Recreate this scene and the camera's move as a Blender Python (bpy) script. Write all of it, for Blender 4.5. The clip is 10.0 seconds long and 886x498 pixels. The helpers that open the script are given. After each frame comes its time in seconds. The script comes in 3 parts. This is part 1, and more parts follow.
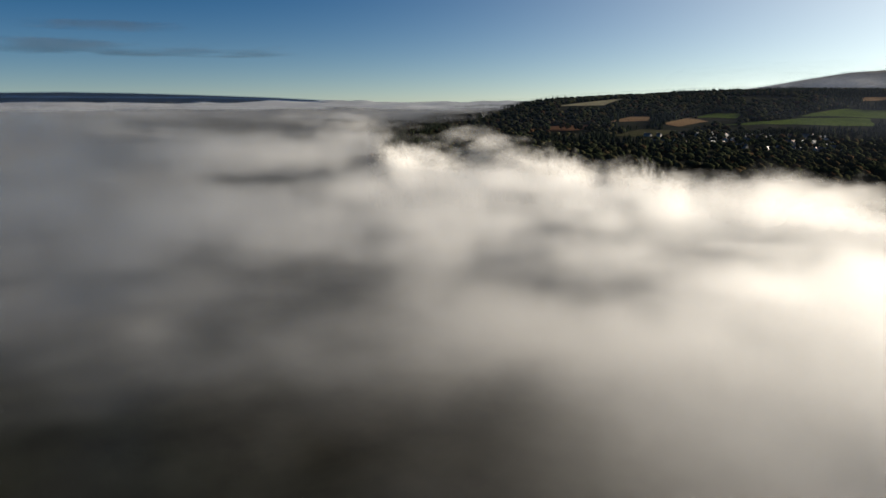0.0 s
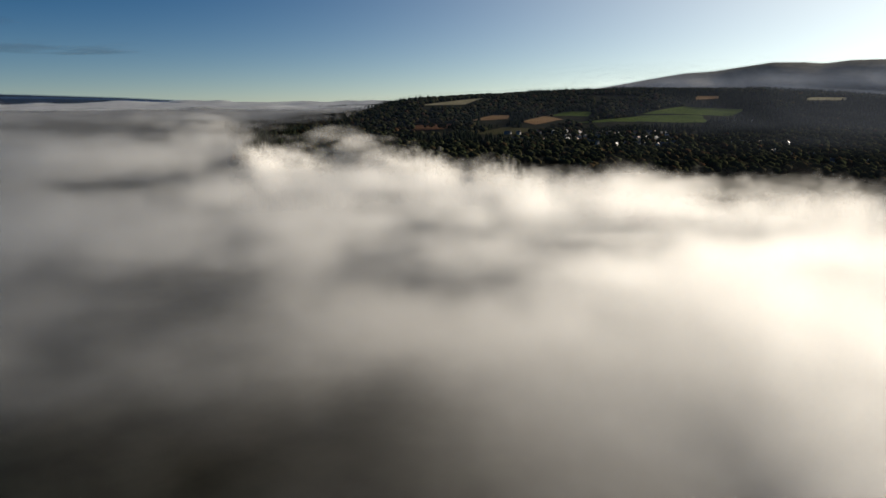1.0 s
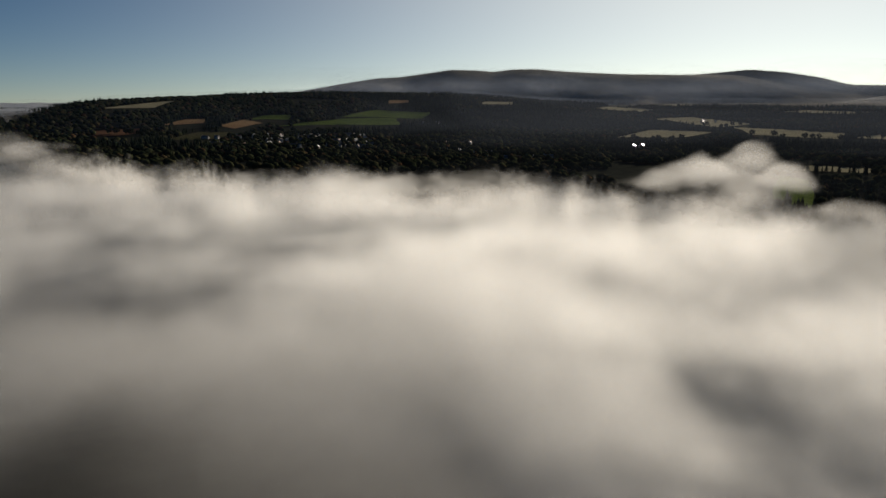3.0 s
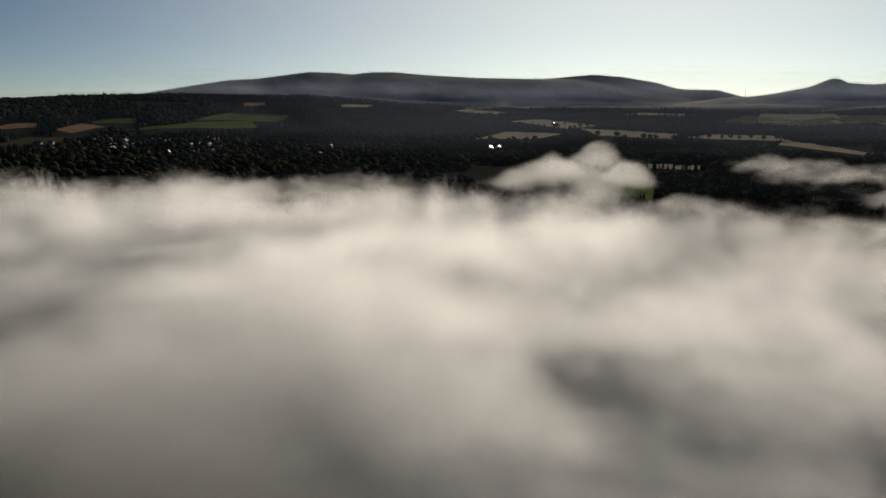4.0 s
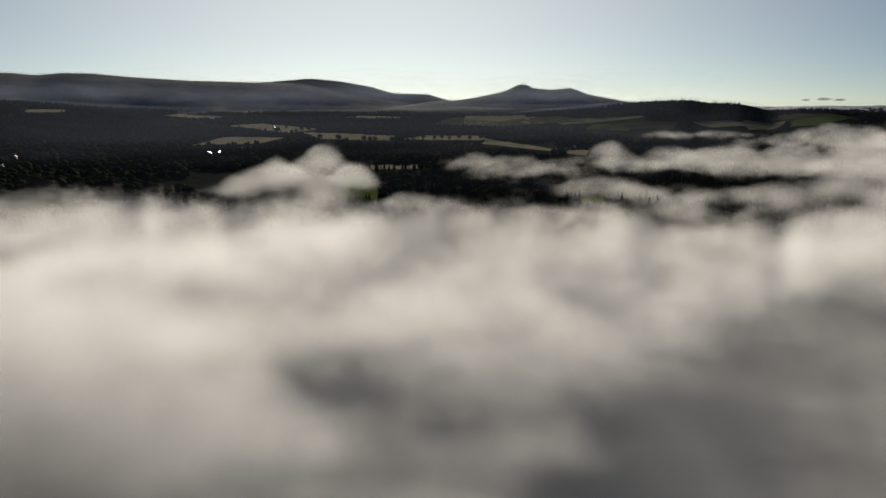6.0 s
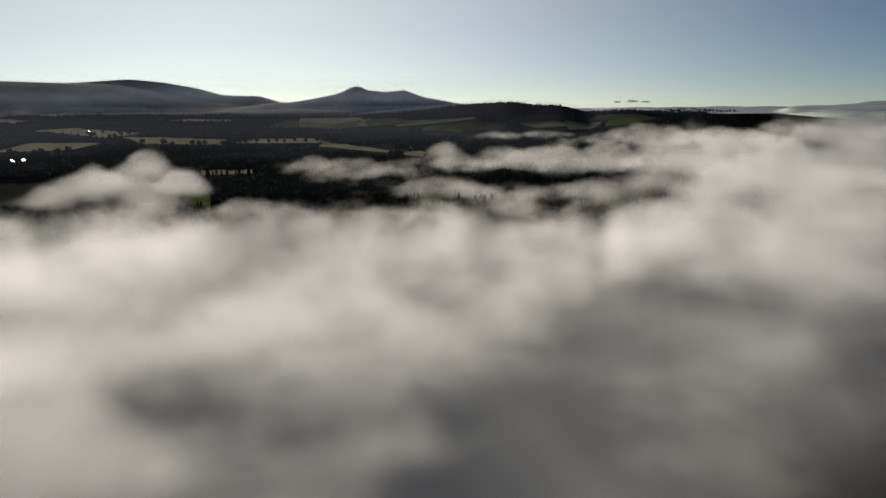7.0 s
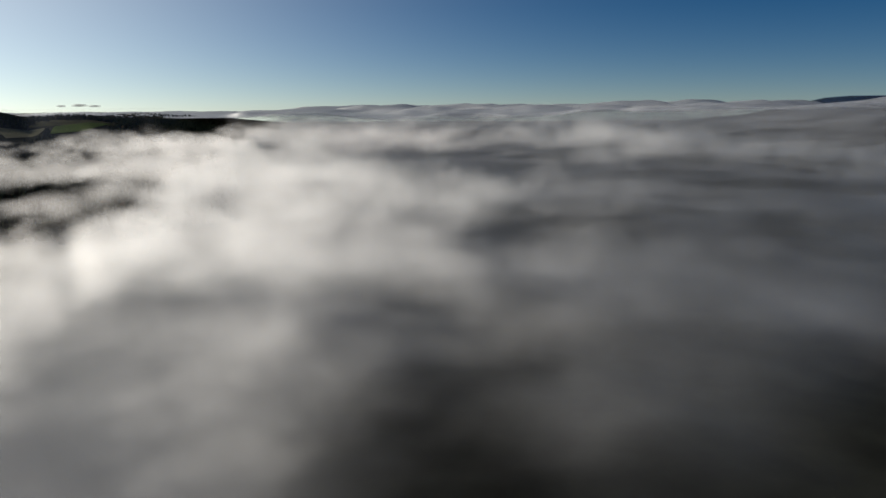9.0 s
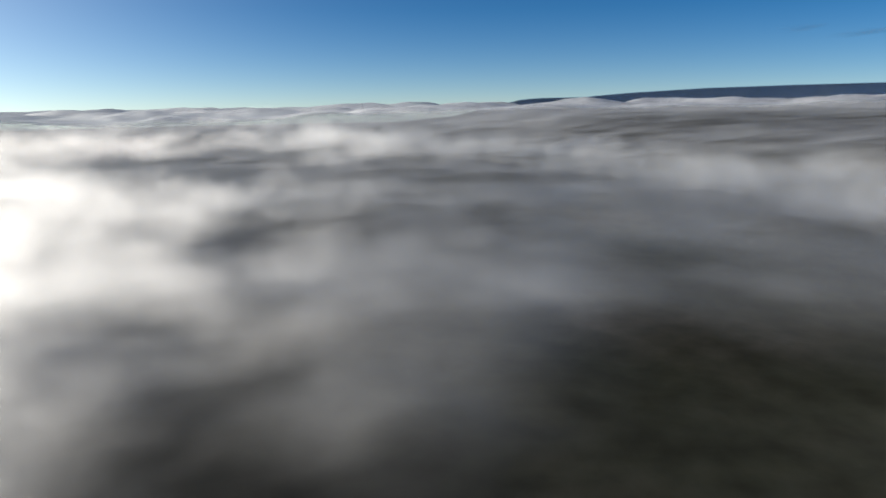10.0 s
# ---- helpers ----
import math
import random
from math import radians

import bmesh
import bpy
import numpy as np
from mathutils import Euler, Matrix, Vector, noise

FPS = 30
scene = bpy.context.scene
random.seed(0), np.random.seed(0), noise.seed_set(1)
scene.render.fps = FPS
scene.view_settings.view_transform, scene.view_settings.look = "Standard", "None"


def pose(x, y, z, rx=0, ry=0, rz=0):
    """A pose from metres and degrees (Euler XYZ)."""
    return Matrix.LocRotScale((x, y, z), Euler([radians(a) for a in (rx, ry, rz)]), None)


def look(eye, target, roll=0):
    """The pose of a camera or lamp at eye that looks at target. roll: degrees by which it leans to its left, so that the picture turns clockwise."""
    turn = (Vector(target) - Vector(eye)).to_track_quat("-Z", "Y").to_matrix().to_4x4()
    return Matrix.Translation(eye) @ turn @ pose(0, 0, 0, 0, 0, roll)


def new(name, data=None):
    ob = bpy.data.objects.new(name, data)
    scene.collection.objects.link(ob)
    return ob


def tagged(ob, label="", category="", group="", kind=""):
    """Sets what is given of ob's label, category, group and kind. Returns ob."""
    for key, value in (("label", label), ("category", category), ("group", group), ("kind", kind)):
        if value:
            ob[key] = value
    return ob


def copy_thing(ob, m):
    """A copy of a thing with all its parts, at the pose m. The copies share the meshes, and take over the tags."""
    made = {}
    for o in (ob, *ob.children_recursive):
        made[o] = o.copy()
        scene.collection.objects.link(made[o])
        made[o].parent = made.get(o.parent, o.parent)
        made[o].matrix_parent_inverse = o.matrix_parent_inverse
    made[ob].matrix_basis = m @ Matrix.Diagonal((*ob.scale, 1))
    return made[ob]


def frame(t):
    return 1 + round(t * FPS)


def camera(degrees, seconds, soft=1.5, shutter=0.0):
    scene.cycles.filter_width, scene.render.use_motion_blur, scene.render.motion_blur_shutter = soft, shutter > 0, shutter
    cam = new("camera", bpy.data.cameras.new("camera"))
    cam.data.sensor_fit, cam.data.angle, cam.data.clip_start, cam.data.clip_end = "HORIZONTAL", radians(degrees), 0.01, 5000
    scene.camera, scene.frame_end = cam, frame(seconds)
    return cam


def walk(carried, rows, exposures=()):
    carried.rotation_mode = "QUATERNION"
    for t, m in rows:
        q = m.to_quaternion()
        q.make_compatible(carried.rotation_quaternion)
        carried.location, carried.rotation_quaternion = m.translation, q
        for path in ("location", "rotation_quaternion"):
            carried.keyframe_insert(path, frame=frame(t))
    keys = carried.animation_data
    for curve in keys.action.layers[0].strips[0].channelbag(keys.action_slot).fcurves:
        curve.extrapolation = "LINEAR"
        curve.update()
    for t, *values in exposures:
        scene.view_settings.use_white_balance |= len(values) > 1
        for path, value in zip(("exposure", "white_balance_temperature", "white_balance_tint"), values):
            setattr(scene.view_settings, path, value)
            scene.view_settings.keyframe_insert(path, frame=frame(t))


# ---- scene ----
# A drone hovers 110 m over a valley and turns to the right above a sea of morning fog.
cam = camera(65.5, 10.0)
EYE = (0.0, 0.0, 110.0)
# seconds, heading (degrees, left is positive), tilt, lean
TURN = [
    (0, 57.9, -12.12, 0.19),
    (0.5, 53.48, -12.21, 0.48),
    (1, 46.89, -12.21, 0.36),
    (1.5, 40.45, -12.2, 0.23),
    (2, 34.26, -12.16, 0.27),
    (2.5, 28.43, -12.11, 0.22),
    (4, 11.29, -11.84, 0.04),
    (4.5, 5.65, -11.74, 0.13),
    (5, 0.0, -11.7, 0.12),
    (5.5, -5.74, -11.63, 0.12),
    (5.7, -8.12, -11.61, 0.22),
    (6.8, -20.72, -11.56, 0.39),
    (7, -24.5, -11.53, 0.47),
    (7.5, -34.61, -11.53, 0.41),
    (8, -45.13, -11.54, 0.44),
    (8.5, -55.9, -11.52, 0.39),
    (9, -66.9, -11.48, 0.42),
    (9.5, -77.92, -11.5, 0.7),
    (10, -88.96, -11.5, 1.0),
]
walk(cam, [(t, pose(*EYE, 90 + p, 0, h) @ pose(0, 0, 0, 0, 0, -l)) for t, h, p, l in TURN],
     exposures=[(0.0, 1.08, 6900, 10), (2.5, 0.42, 6950, 10), (5.0, 0.16, 6800, 10), (7.5, 0.14, 6550, 10), (8.3, 0.30, 6420, 10), (9.0, 0.60, 6350, 10), (10.0, 1.58, 6300, 10)])

# ---- light ----
SUN_AZ, SUN_EL = -6.0, 15.5
world = bpy.data.worlds.new("morning_sky")
scene.world = world
world.use_nodes = True
wn, wl = world.node_tree.nodes, world.node_tree.links
sky = wn.new("ShaderNodeTexSky")
sky.sky_type = "NISHITA"
sky.sun_disc = False
sky.sun_elevation = radians(SUN_EL)
sky.sun_rotation = radians(-SUN_AZ)
sky.altitude = 1000
sky.air_density, sky.dust_density, sky.ozone_density = 0.62, 0.05, 3.0
soften = wn.new("ShaderNodeHueSaturation")
soften.inputs["Saturation"].default_value = 1.4
wl.new(sky.outputs[0], soften.inputs["Color"])
wl.new(soften.outputs[0], wn["Background"].inputs["Color"])
wn["Background"].inputs["Strength"].default_value = 0.028


def sky_math(how, a, b, c=0.0):
    m = wn.new("ShaderNodeMath")
    m.operation = how
    for socket, v in zip(m.inputs, (a, b, c)):
        if isinstance(v, (int, float)):
            socket.default_value = v
        else:
            wl.new(v, socket)
    return m.outputs[0]


# moist morning air: a broad white aureole round the sun and pale haze towards the horizon
sky_way = wn.new("ShaderNodeTexCoord").outputs["Generated"]
towards = wn.new("ShaderNodeVectorMath")
towards.operation = "DOT_PRODUCT"
towards.inputs[1].default_value = (-math.sin(radians(SUN_AZ)) * math.cos(radians(SUN_EL)), math.cos(radians(SUN_AZ)) * math.cos(radians(SUN_EL)), math.sin(radians(SUN_EL)))
wl.new(sky_way, towards.inputs[0])
near_sun = sky_math("MULTIPLY_ADD", towards.outputs["Value"], 0.5, 0.5)
aureole = sky_math("POWER", near_sun, 10.5)
height = wn.new("ShaderNodeSeparateXYZ")
wl.new(sky_way, height.inputs[0])
low_air = sky_math("POWER", sky_math("SUBTRACT", 1.0, sky_math("ABSOLUTE", height.outputs["Z"], 0)), 9.0)
pale_air = sky_math("MULTIPLY_ADD", sky_math("POWER", near_sun, 6.0), 0.26, 0.045)
haze_amount = sky_math("MULTIPLY_ADD", aureole, 0.53, sky_math("MULTIPLY", low_air, pale_air))
air_light = wn.new("ShaderNodeBackground")
air_light.inputs["Color"].default_value = (1.0, 0.96, 0.76, 1)
wl.new(haze_amount, air_light.inputs["Strength"])
both_airs = wn.new("ShaderNodeAddShader")
wl.new(wn["Background"].outputs[0], both_airs.inputs[0])
wl.new(air_light.outputs[0], both_airs.inputs[1])
wl.new(both_airs.outputs[0], wn["World Output"].inputs["Surface"])

sun = new("sun", bpy.data.lights.new("sun", "SUN"))
sun.data.energy, sun.data.angle, sun.data.color = 3.9, radians(0.6), (1.0, 0.90, 0.79)
sun.matrix_basis = look((-900 * math.sin(radians(SUN_AZ)), 900 * math.cos(radians(SUN_AZ)), 110 + 900 * math.tan(radians(SUN_EL))), (0, 0, 110))


# ---- numbers for the land ----
def hashed(ix, iy, seed):
    h = (ix.astype(np.int64) * 374761393 + iy.astype(np.int64) * 668265263 + seed * 974711) & 0x7FFFFFFF
    h = ((h ^ (h >> 13)) * 1274126177) & 0x7FFFFFFF
    h = h ^ (h >> 16)
    return (h & 0xFFFF) / 65535.0


def value_noise(x, y, seed):
    ix, iy = np.floor(x), np.floor(y)
    fx, fy = x - ix, y - iy
    fx, fy = fx * fx * fx * (fx * (fx * 6 - 15) + 10), fy * fy * fy * (fy * (fy * 6 - 15) + 10)
    a, b = hashed(ix, iy, seed), hashed(ix + 1, iy, seed)
    c, d = hashed(ix, iy + 1, seed), hashed(ix + 1, iy + 1, seed)
    return (a + (b - a) * fx) * (1 - fy) + (c + (d - c) * fx) * fy


def fbm(x, y, size, octaves, seed):
    """Smooth noise between about -1 and 1, its largest swells size metres across."""
    total, gain, norm = 0.0, 1.0, 0.0
    x, y = np.asarray(x, float), np.asarray(y, float)
    for k in range(octaves):
        s = 2.03 ** k / size
        c, n = math.cos(0.7 * k + 0.3), math.sin(0.7 * k + 0.3)
        total = total + gain * (2 * value_noise((x * c - y * n) * s + 17.3 * k, (x * n + y * c) * s - 9.1 * k, seed + k) - 1)
        norm += gain
        gain *= 0.5
    return total / norm


def ease(a, b, v):
    u = np.clip((v - a) / (b - a), 0, 1)
    return u * u * (3 - 2 * u)


def polar(x, y):
    return np.hypot(x, y), np.degrees(np.arctan2(-x, y))


def place(r, az):
    a = np.radians(az)
    return -r * np.sin(a), r * np.cos(a)


def knots(az, pairs, **ends):
    """A value that runs smoothly through knots of (bearing, value), bearings falling."""
    p = np.array(pairs, float)[::-1]
    return np.interp(az, p[:, 0], p[:, 1], **ends)


# crests of the hills: bearing and height above the sea of the valley floor
MOOR = [(50, 90), (37, 150), (33.9, 176), (30.6, 219), (28, 250), (26, 259), (22, 302), (20, 300), (18.6, 291), (17, 305), (15.2, 307),
        (12.5, 290), (8.5, 275), (3.7, 268), (0, 250), (-3, 205), (-7, 150), (-14, 100)]
FAR_MOOR = [(12, 200), (4, 270), (-0.7, 301), (-3, 283), (-5.4, 248), (-7.2, 205), (-10, 197), (-12, 150), (-15, 110), (-30, 90)]
CRAG = [(-7, 100), (-11, 139), (-13.8, 166), (-16.2, 201), (-17.3, 240), (-17.8, 247), (-18.5, 220), (-20, 210), (-21.5, 220), (-22.9, 180), (-25.9, 138), (-30, 110), (-36, 80)]
EAST_WOOD = [(-18, 70), (-24, 95), (-27, 112), (-30, 118), (-32, 108), (-34.4, 101), (-36.3, 79), (-38, 85), (-40.2, 84), (-43.7, 60), (-47, 35), (-52, 12)]
WEST_WOOD = [(56, 45), (49, 106), (44.5, 118), (40, 128), (36.5, 136), (30, 142), (22, 136), (16, 112), (10, 90), (2, 60), (-8, 30)]
FAR_WEST = [(140, 60), (110, 130), (90, 166), (86, 170), (81.4, 164), (77.4, 154), (71.5, 136), (67.6, 118), (60, 70)]
WEST_SHORE = [(140, 60), (104, 120), (90, 136), (82, 132), (77, 131), (72, 122), (68, 104), (60, 60)]
FAR_EAST = [(-90, 60), (-95.5, 160), (-97, 168), (-100.5, 168), (-101.5, 176), (-104, 190), (-109.6, 209), (-115.4, 214), (-121, 214), (-135, 205), (-150, 60)]


def ground_z(x, y):
    r, az = polar(x, y)
    land = ease(70, 52, az) * ease(-56, -44, az)
    z = np.interp(r, [0, 900, 1300, 1900, 2700, 3700, 4300, 5200], [0, 1, 6, 24, 52, 96, 104, 100]) * (0.25 + 0.75 * land)
    rough = fbm(x, y, 420, 4, 11)
    z = z + rough * (2 + 7 * ease(1200, 3000, r)) * land
    for pairs, r0, turn, front, back in ((MOOR, 4420, -5, 720, 500), (FAR_MOOR, 4760, 0, 420, 400), (CRAG, 4250, -3, 480, 420),
                                         (EAST_WOOD, 2500, 6, 700, 900), (WEST_WOOD, 3150, -8, 1150, 900),
                                         (FAR_WEST, 4780, 0, 260, 300), (WEST_SHORE, 4300, 0, 300, 300), (FAR_EAST, 4750, 0, 260, 300)):
        rc = r0 + turn * (az - pairs[len(pairs) // 2][0]) * 2
        u = np.where(r < rc, (rc - r) / front, (r - rc) / back)
        wobble = 1 + (0.30 if r0 > 4200 and front > 400 else 0.10) * fbm(x, y, 300, 4, 5) * np.clip(u, 0, 1)
        h = knots(az, [(pairs[0][0] + 9, 0), *pairs, (pairs[-1][0] - 9, 0)], left=0, right=0) * np.exp(-(u * wobble) ** 2 * 1.1)
        z = np.maximum(z, h)
    return z


# where the fog ends towards the open land: bearing and distance
SHORE = [(71, 4900), (66, 2300), (64, 1300), (61.5, 880), (57, 860), (53, 880), (49, 860), (46.2, 740), (44, 770), (41.5, 710),
         (39.5, 590), (32, 610), (26, 590), (20, 570), (15, 530), (12, 580), (9.5, 500), (7.7, 470), (5.5, 490), (3, 520), (-2, 530),
         (-5.5, 480), (-9, 420), (-14, 385), (-19, 390), (-24, 435), (-26, 455), (-29, 430), (-33, 430), (-35.6, 455), (-39, 430),
         (-41, 480), (-42.8, 580), (-45, 720), (-48, 1000), (-51, 1450), (-54, 2100), (-58, 4900)]
# low banks adrift over the fields: bearing, distance, half-widths across and along, foot and top
BANKS = [(-17.0, 860, 62, 48, 26, 53), (-13.6, 880, 34, 34, 34, 60), (-20.4, 850, 44, 40, 24, 50),
         (-25.0, 960, 46, 44, 30, 64), (-29.0, 980, 62, 46, 28, 54), (-34.0, 1000, 74, 50, 26, 60), (-38.8, 1010, 74, 60, 26, 66),
         (-42.0, 1000, 80, 90, 26, 78), (-33.0, 1420, 110, 40, 54, 66), (-41.0, 1500, 150, 130, 30, 78), (-46.5, 1400, 130, 160, 30, 74),
         (5.0, 610, 24, 26, 34, 58), (2.6, 690, 34, 30, 38, 64), (0.4, 640, 30, 28, 36, 62), (-1.6, 760, 30, 30, 44, 71), (-3.6, 660, 24, 24, 34, 57),
         (-41.6, 560, 40, 50, 44, 67), (-43.2, 700, 55, 60, 46, 73), (66.5, 1700, 150, 120, 44, 84), (63.6, 1250, 90, 90, 36, 72), (56.0, 1250, 80, 60, 40, 68), (53.8, 1150, 40, 50, 34, 58), (-44.5, 900, 80, 90, 30, 74), (-47.5, 1150, 110, 110, 34, 80), (-51, 1500, 150, 150, 36, 82),
         (-9.5, 640, 46, 44, 12, 34), (-20, 600, 52, 46, 10, 32), (-29.5, 640, 54, 50, 12, 36), (-36, 720, 60, 50, 14, 40), (-24, 760, 60, 36, 14, 36)]


# places where the fog is thin enough for the dark ground to show: bearing, distance, radius, loss
THIN = [(76, 142, 26, 0.31), (53, 95, 24, 0.19), (88, 92, 34, 0.22), (45, 115, 22, 0.19), (40, 85, 28, 0.15), (26, 85, 24, 0.09),
        (-84, 100, 42, 0.16), (-76, 118, 40, 0.06), (-118, 115, 46, 0.2), (-97, 200, 44, 0.12), (-126, 175, 60, 0.22),
        (-114, 170, 60, 0.2), (-111, 135, 45, 0.25), (52, 118, 36, 0.22), (28, 95, 30, 0.19)]


# the hollow in the open fog: bearing and distance
HOLLOW = [(-60, 2300), (-81, 1650), (-98, 1150), (-115, 790), (-125, 650), (-180, 600)]


def billow(x, y, size, octaves, seed):
    """Rounded heaps with soft creases between them, about -0.5 to 1."""
    n = fbm(x, y, size, octaves, seed)
    return 3.2 * np.sqrt(n * n + 0.006) - 0.6


def fog_top(x, y):
    """Height of the fog's upper side and its thickness, 0 to 1."""
    r, az = polar(x, y)
    edge = knots(az + 1.7 * fbm(x, y, 150, 3, 37), SHORE) * (1 + 0.06 * fbm(x, y, 90, 4, 31))
    far = ease(700, 4600, r)
    right = ease(-50, -66, az)
    top = 60 + 46 * far + 7.5 * ease(900, 1700, r)
    # the open fog to the right lies in long banks with a hollow between them
    hollow = knots(az, HOLLOW) * (1 + 0.10 * fbm(x, y, 420, 3, 33))
    gap = np.exp(-((r / hollow - 1.18) / 0.3) ** 2) * ease(-48, -64, az)
    top = top + right * (24 * ease(1.15, 1.9, r / hollow) * (1 - 0.4 * far) - 14 * gap) + 4.5 * ease(-50, -80, az) * ease(3000, 4500, r)
    top = top + 4.0 * fbm(x, y, 300, 2, 41) + 1.6 * fbm(x, y, 110, 2, 43) + 11 * far * (1 + right) * billow(x, y, 560, 4, 47) - 5 * far
    rim = np.maximum(ease(-130, -25, edge - r), np.maximum(ease(-48, -51, az) * ease(1100, 1600, r), ease(61, 64, az) * ease(900, 1300, r)))
    top = 14 + (top - 14) * rim
    dense = ease(15, 175 + 0.03 * r, edge - r + 30 * fbm(x, y, 45, 3, 35))
    # behind the ends of the land the fog goes on to the horizon
    west = ease(0, 350, r - knots(az, [(90, 1200), (66, 1500), (57, 2000), (52, 2500), (48, 3300), (44, 5200)])) * ease(46, 50, az)
    east = ease(0, 350, r - knots(az, [(-31, 5200), (-35, 3300), (-44, 2900), (-52, 2500), (-60, 1800)])) * ease(-31, -35, az)
    back = np.maximum(west, east)
    top = np.where(back > dense, np.maximum(top, 58 + 48 * far + 6 * billow(x, y, 300, 3, 53)), top)
    dense = np.maximum(dense, back) * (1 - gap * (0.15 + 0.15 * fbm(x, y, 300, 4, 51)))
    dense = dense * (1 - 0.25 * ease(-74, -106, az)) * (1 - 0.15 * ease(40, 75, az)) * (0.5 + 0.3 * np.exp(-((az + 8) / 26) ** 2) * ease(250, 120, r) + 0.4 * ease(65, 250, r + 40 * fbm(x, y, 80, 3, 73)))
    dense = dense * (1 - 0.2 * ease(-98, -117, az) * ease(600, 250, r))
    for a, d, wide, depth in THIN:
        bx, by = place(d, a)
        q = ((x - bx) ** 2 + (y - by) ** 2) / wide ** 2 * (1 + 0.6 * fbm(x, y, 50, 3, 71))
        dense = dense * (1 - depth * np.exp(-q))
    for a, d, across, along, foot, crest in BANKS:
        bx, by = place(d, a)
        ca, sa = math.cos(math.radians(a)), math.sin(math.radians(a))
        u, v = (x - bx) * ca + (y - by) * sa, -(x - bx) * sa + (y - by) * ca
        q = (u / across) ** 2 + (v / along) ** 2
        q = q * (1 + 0.5 * fbm(x, y, 60, 3, 61))
        hump = np.exp(-q * 1.2)
        lump = 5 * billow(x, y, 50, 3, 63) * hump
        top = np.where(q < 5, np.maximum(top, foot + (crest - foot) * hump + lump), top)
        dense = np.maximum(dense, 0.14 * ease(1.5, 0.0, q))
    return top, np.clip(dense, 0, 1)


def clearing(x, y):
    """How much of the fog is left near by: it thins to either side, with shade on the right put in as thinness."""
    r, a = polar(x, y)
    drift = 55 * fbm(x, y, 95, 3, 75)
    side = np.maximum(0.84 * ease(-4, 29, a) + 0.16 * ease(25, 80, a), ease(-30, -72, a))
    left = 1 - 0.84 * side * ease(420, 80, r + drift)
    return left * (1 - 0.8 * ease(-93, -110, a) * ease(560, 180, r + drift)) * (1 - 0.5 * ease(-44, -88, a)) * (1 - 0.38 * ease(22, 62, a))


# ---- materials ----
def material(name):
    m = bpy.data.materials.new(name)
    m.use_nodes = True
    n, l = m.node_tree.nodes, m.node_tree.links
    return m, n, l, n["Principled BSDF"]


def noise_node(n, l, scale, detail=4.0, rough=0.55, vector=None):
    t = n.new("ShaderNodeTexNoise")
    t.inputs["Scale"].default_value, t.inputs["Detail"].default_value, t.inputs["Roughness"].default_value = scale, detail, rough
    if vector is None:
        vector = n.new("ShaderNodeNewGeometry").outputs["Position"]
    l.new(vector, t.inputs["Vector"])
    return t.outputs["Fac"]


def ramp(n, l, fac, stops):
    c = n.new("ShaderNodeValToRGB")
    while len(c.color_ramp.elements) < len(stops):
        c.color_ramp.elements.new(0.5)
    for e, (p, col) in zip(c.color_ramp.elements, stops):
        e.position, e.color = p, (*col, 1)
    l.new(fac, c.inputs["Fac"])
    return c.outputs["Color"]


def mix_colour(n, l, a, b, fac, how="MIX"):
    m = n.new("ShaderNodeMix")
    m.data_type, m.blend_type = "RGBA", how
    for socket, v in ((m.inputs["Factor"], fac), (m.inputs["A"], a), (m.inputs["B"], b)):
        if isinstance(v, (int, float)):
            socket.default_value = v
        elif isinstance(v, tuple):
            socket.default_value = (*v, 1)
        else:
            l.new(v, socket)
    return m.outputs["Result"]


def math_node(n, l, how, a, b=None, c=None, clamp=False):
    m = n.new("ShaderNodeMath")
    m.operation, m.use_clamp = how, clamp
    for socket, v in zip(m.inputs, (a, b, c)):
        if v is None:
            continue
        if isinstance(v, (int, float)):
            socket.default_value = v
        else:
            l.new(v, socket)
    return m.outputs[0]


def earth(name, stops, scale, fine, rough=0.95, bump=0.0):
    """Soil, grass or moor: a broad mottling and a fine grain."""
    m, n, l, p = material(name)
    broad = ramp(n, l, noise_node(n, l, scale, 5), stops)
    grain = ramp(n, l, noise_node(n, l, fine, 3), [(0.3, (0.55, 0.55, 0.55)), (0.7, (1.35, 1.35, 1.35))])
    l.new(mix_colour(n, l, broad, grain, 0.8, "MULTIPLY"), p.inputs["Base Color"])
    p.inputs["Roughness"].default_value = rough
    p.inputs["Specular IOR Level"].default_value = 0.0
    if bump:
        b = n.new("ShaderNodeBump")
        b.inputs["Strength"].default_value, b.inputs["Distance"].default_value = 0.8, bump
        l.new(noise_node(n, l, fine, 4), b.inputs["Height"])
        l.new(b.outputs[0], p.inputs["Normal"])
    return m


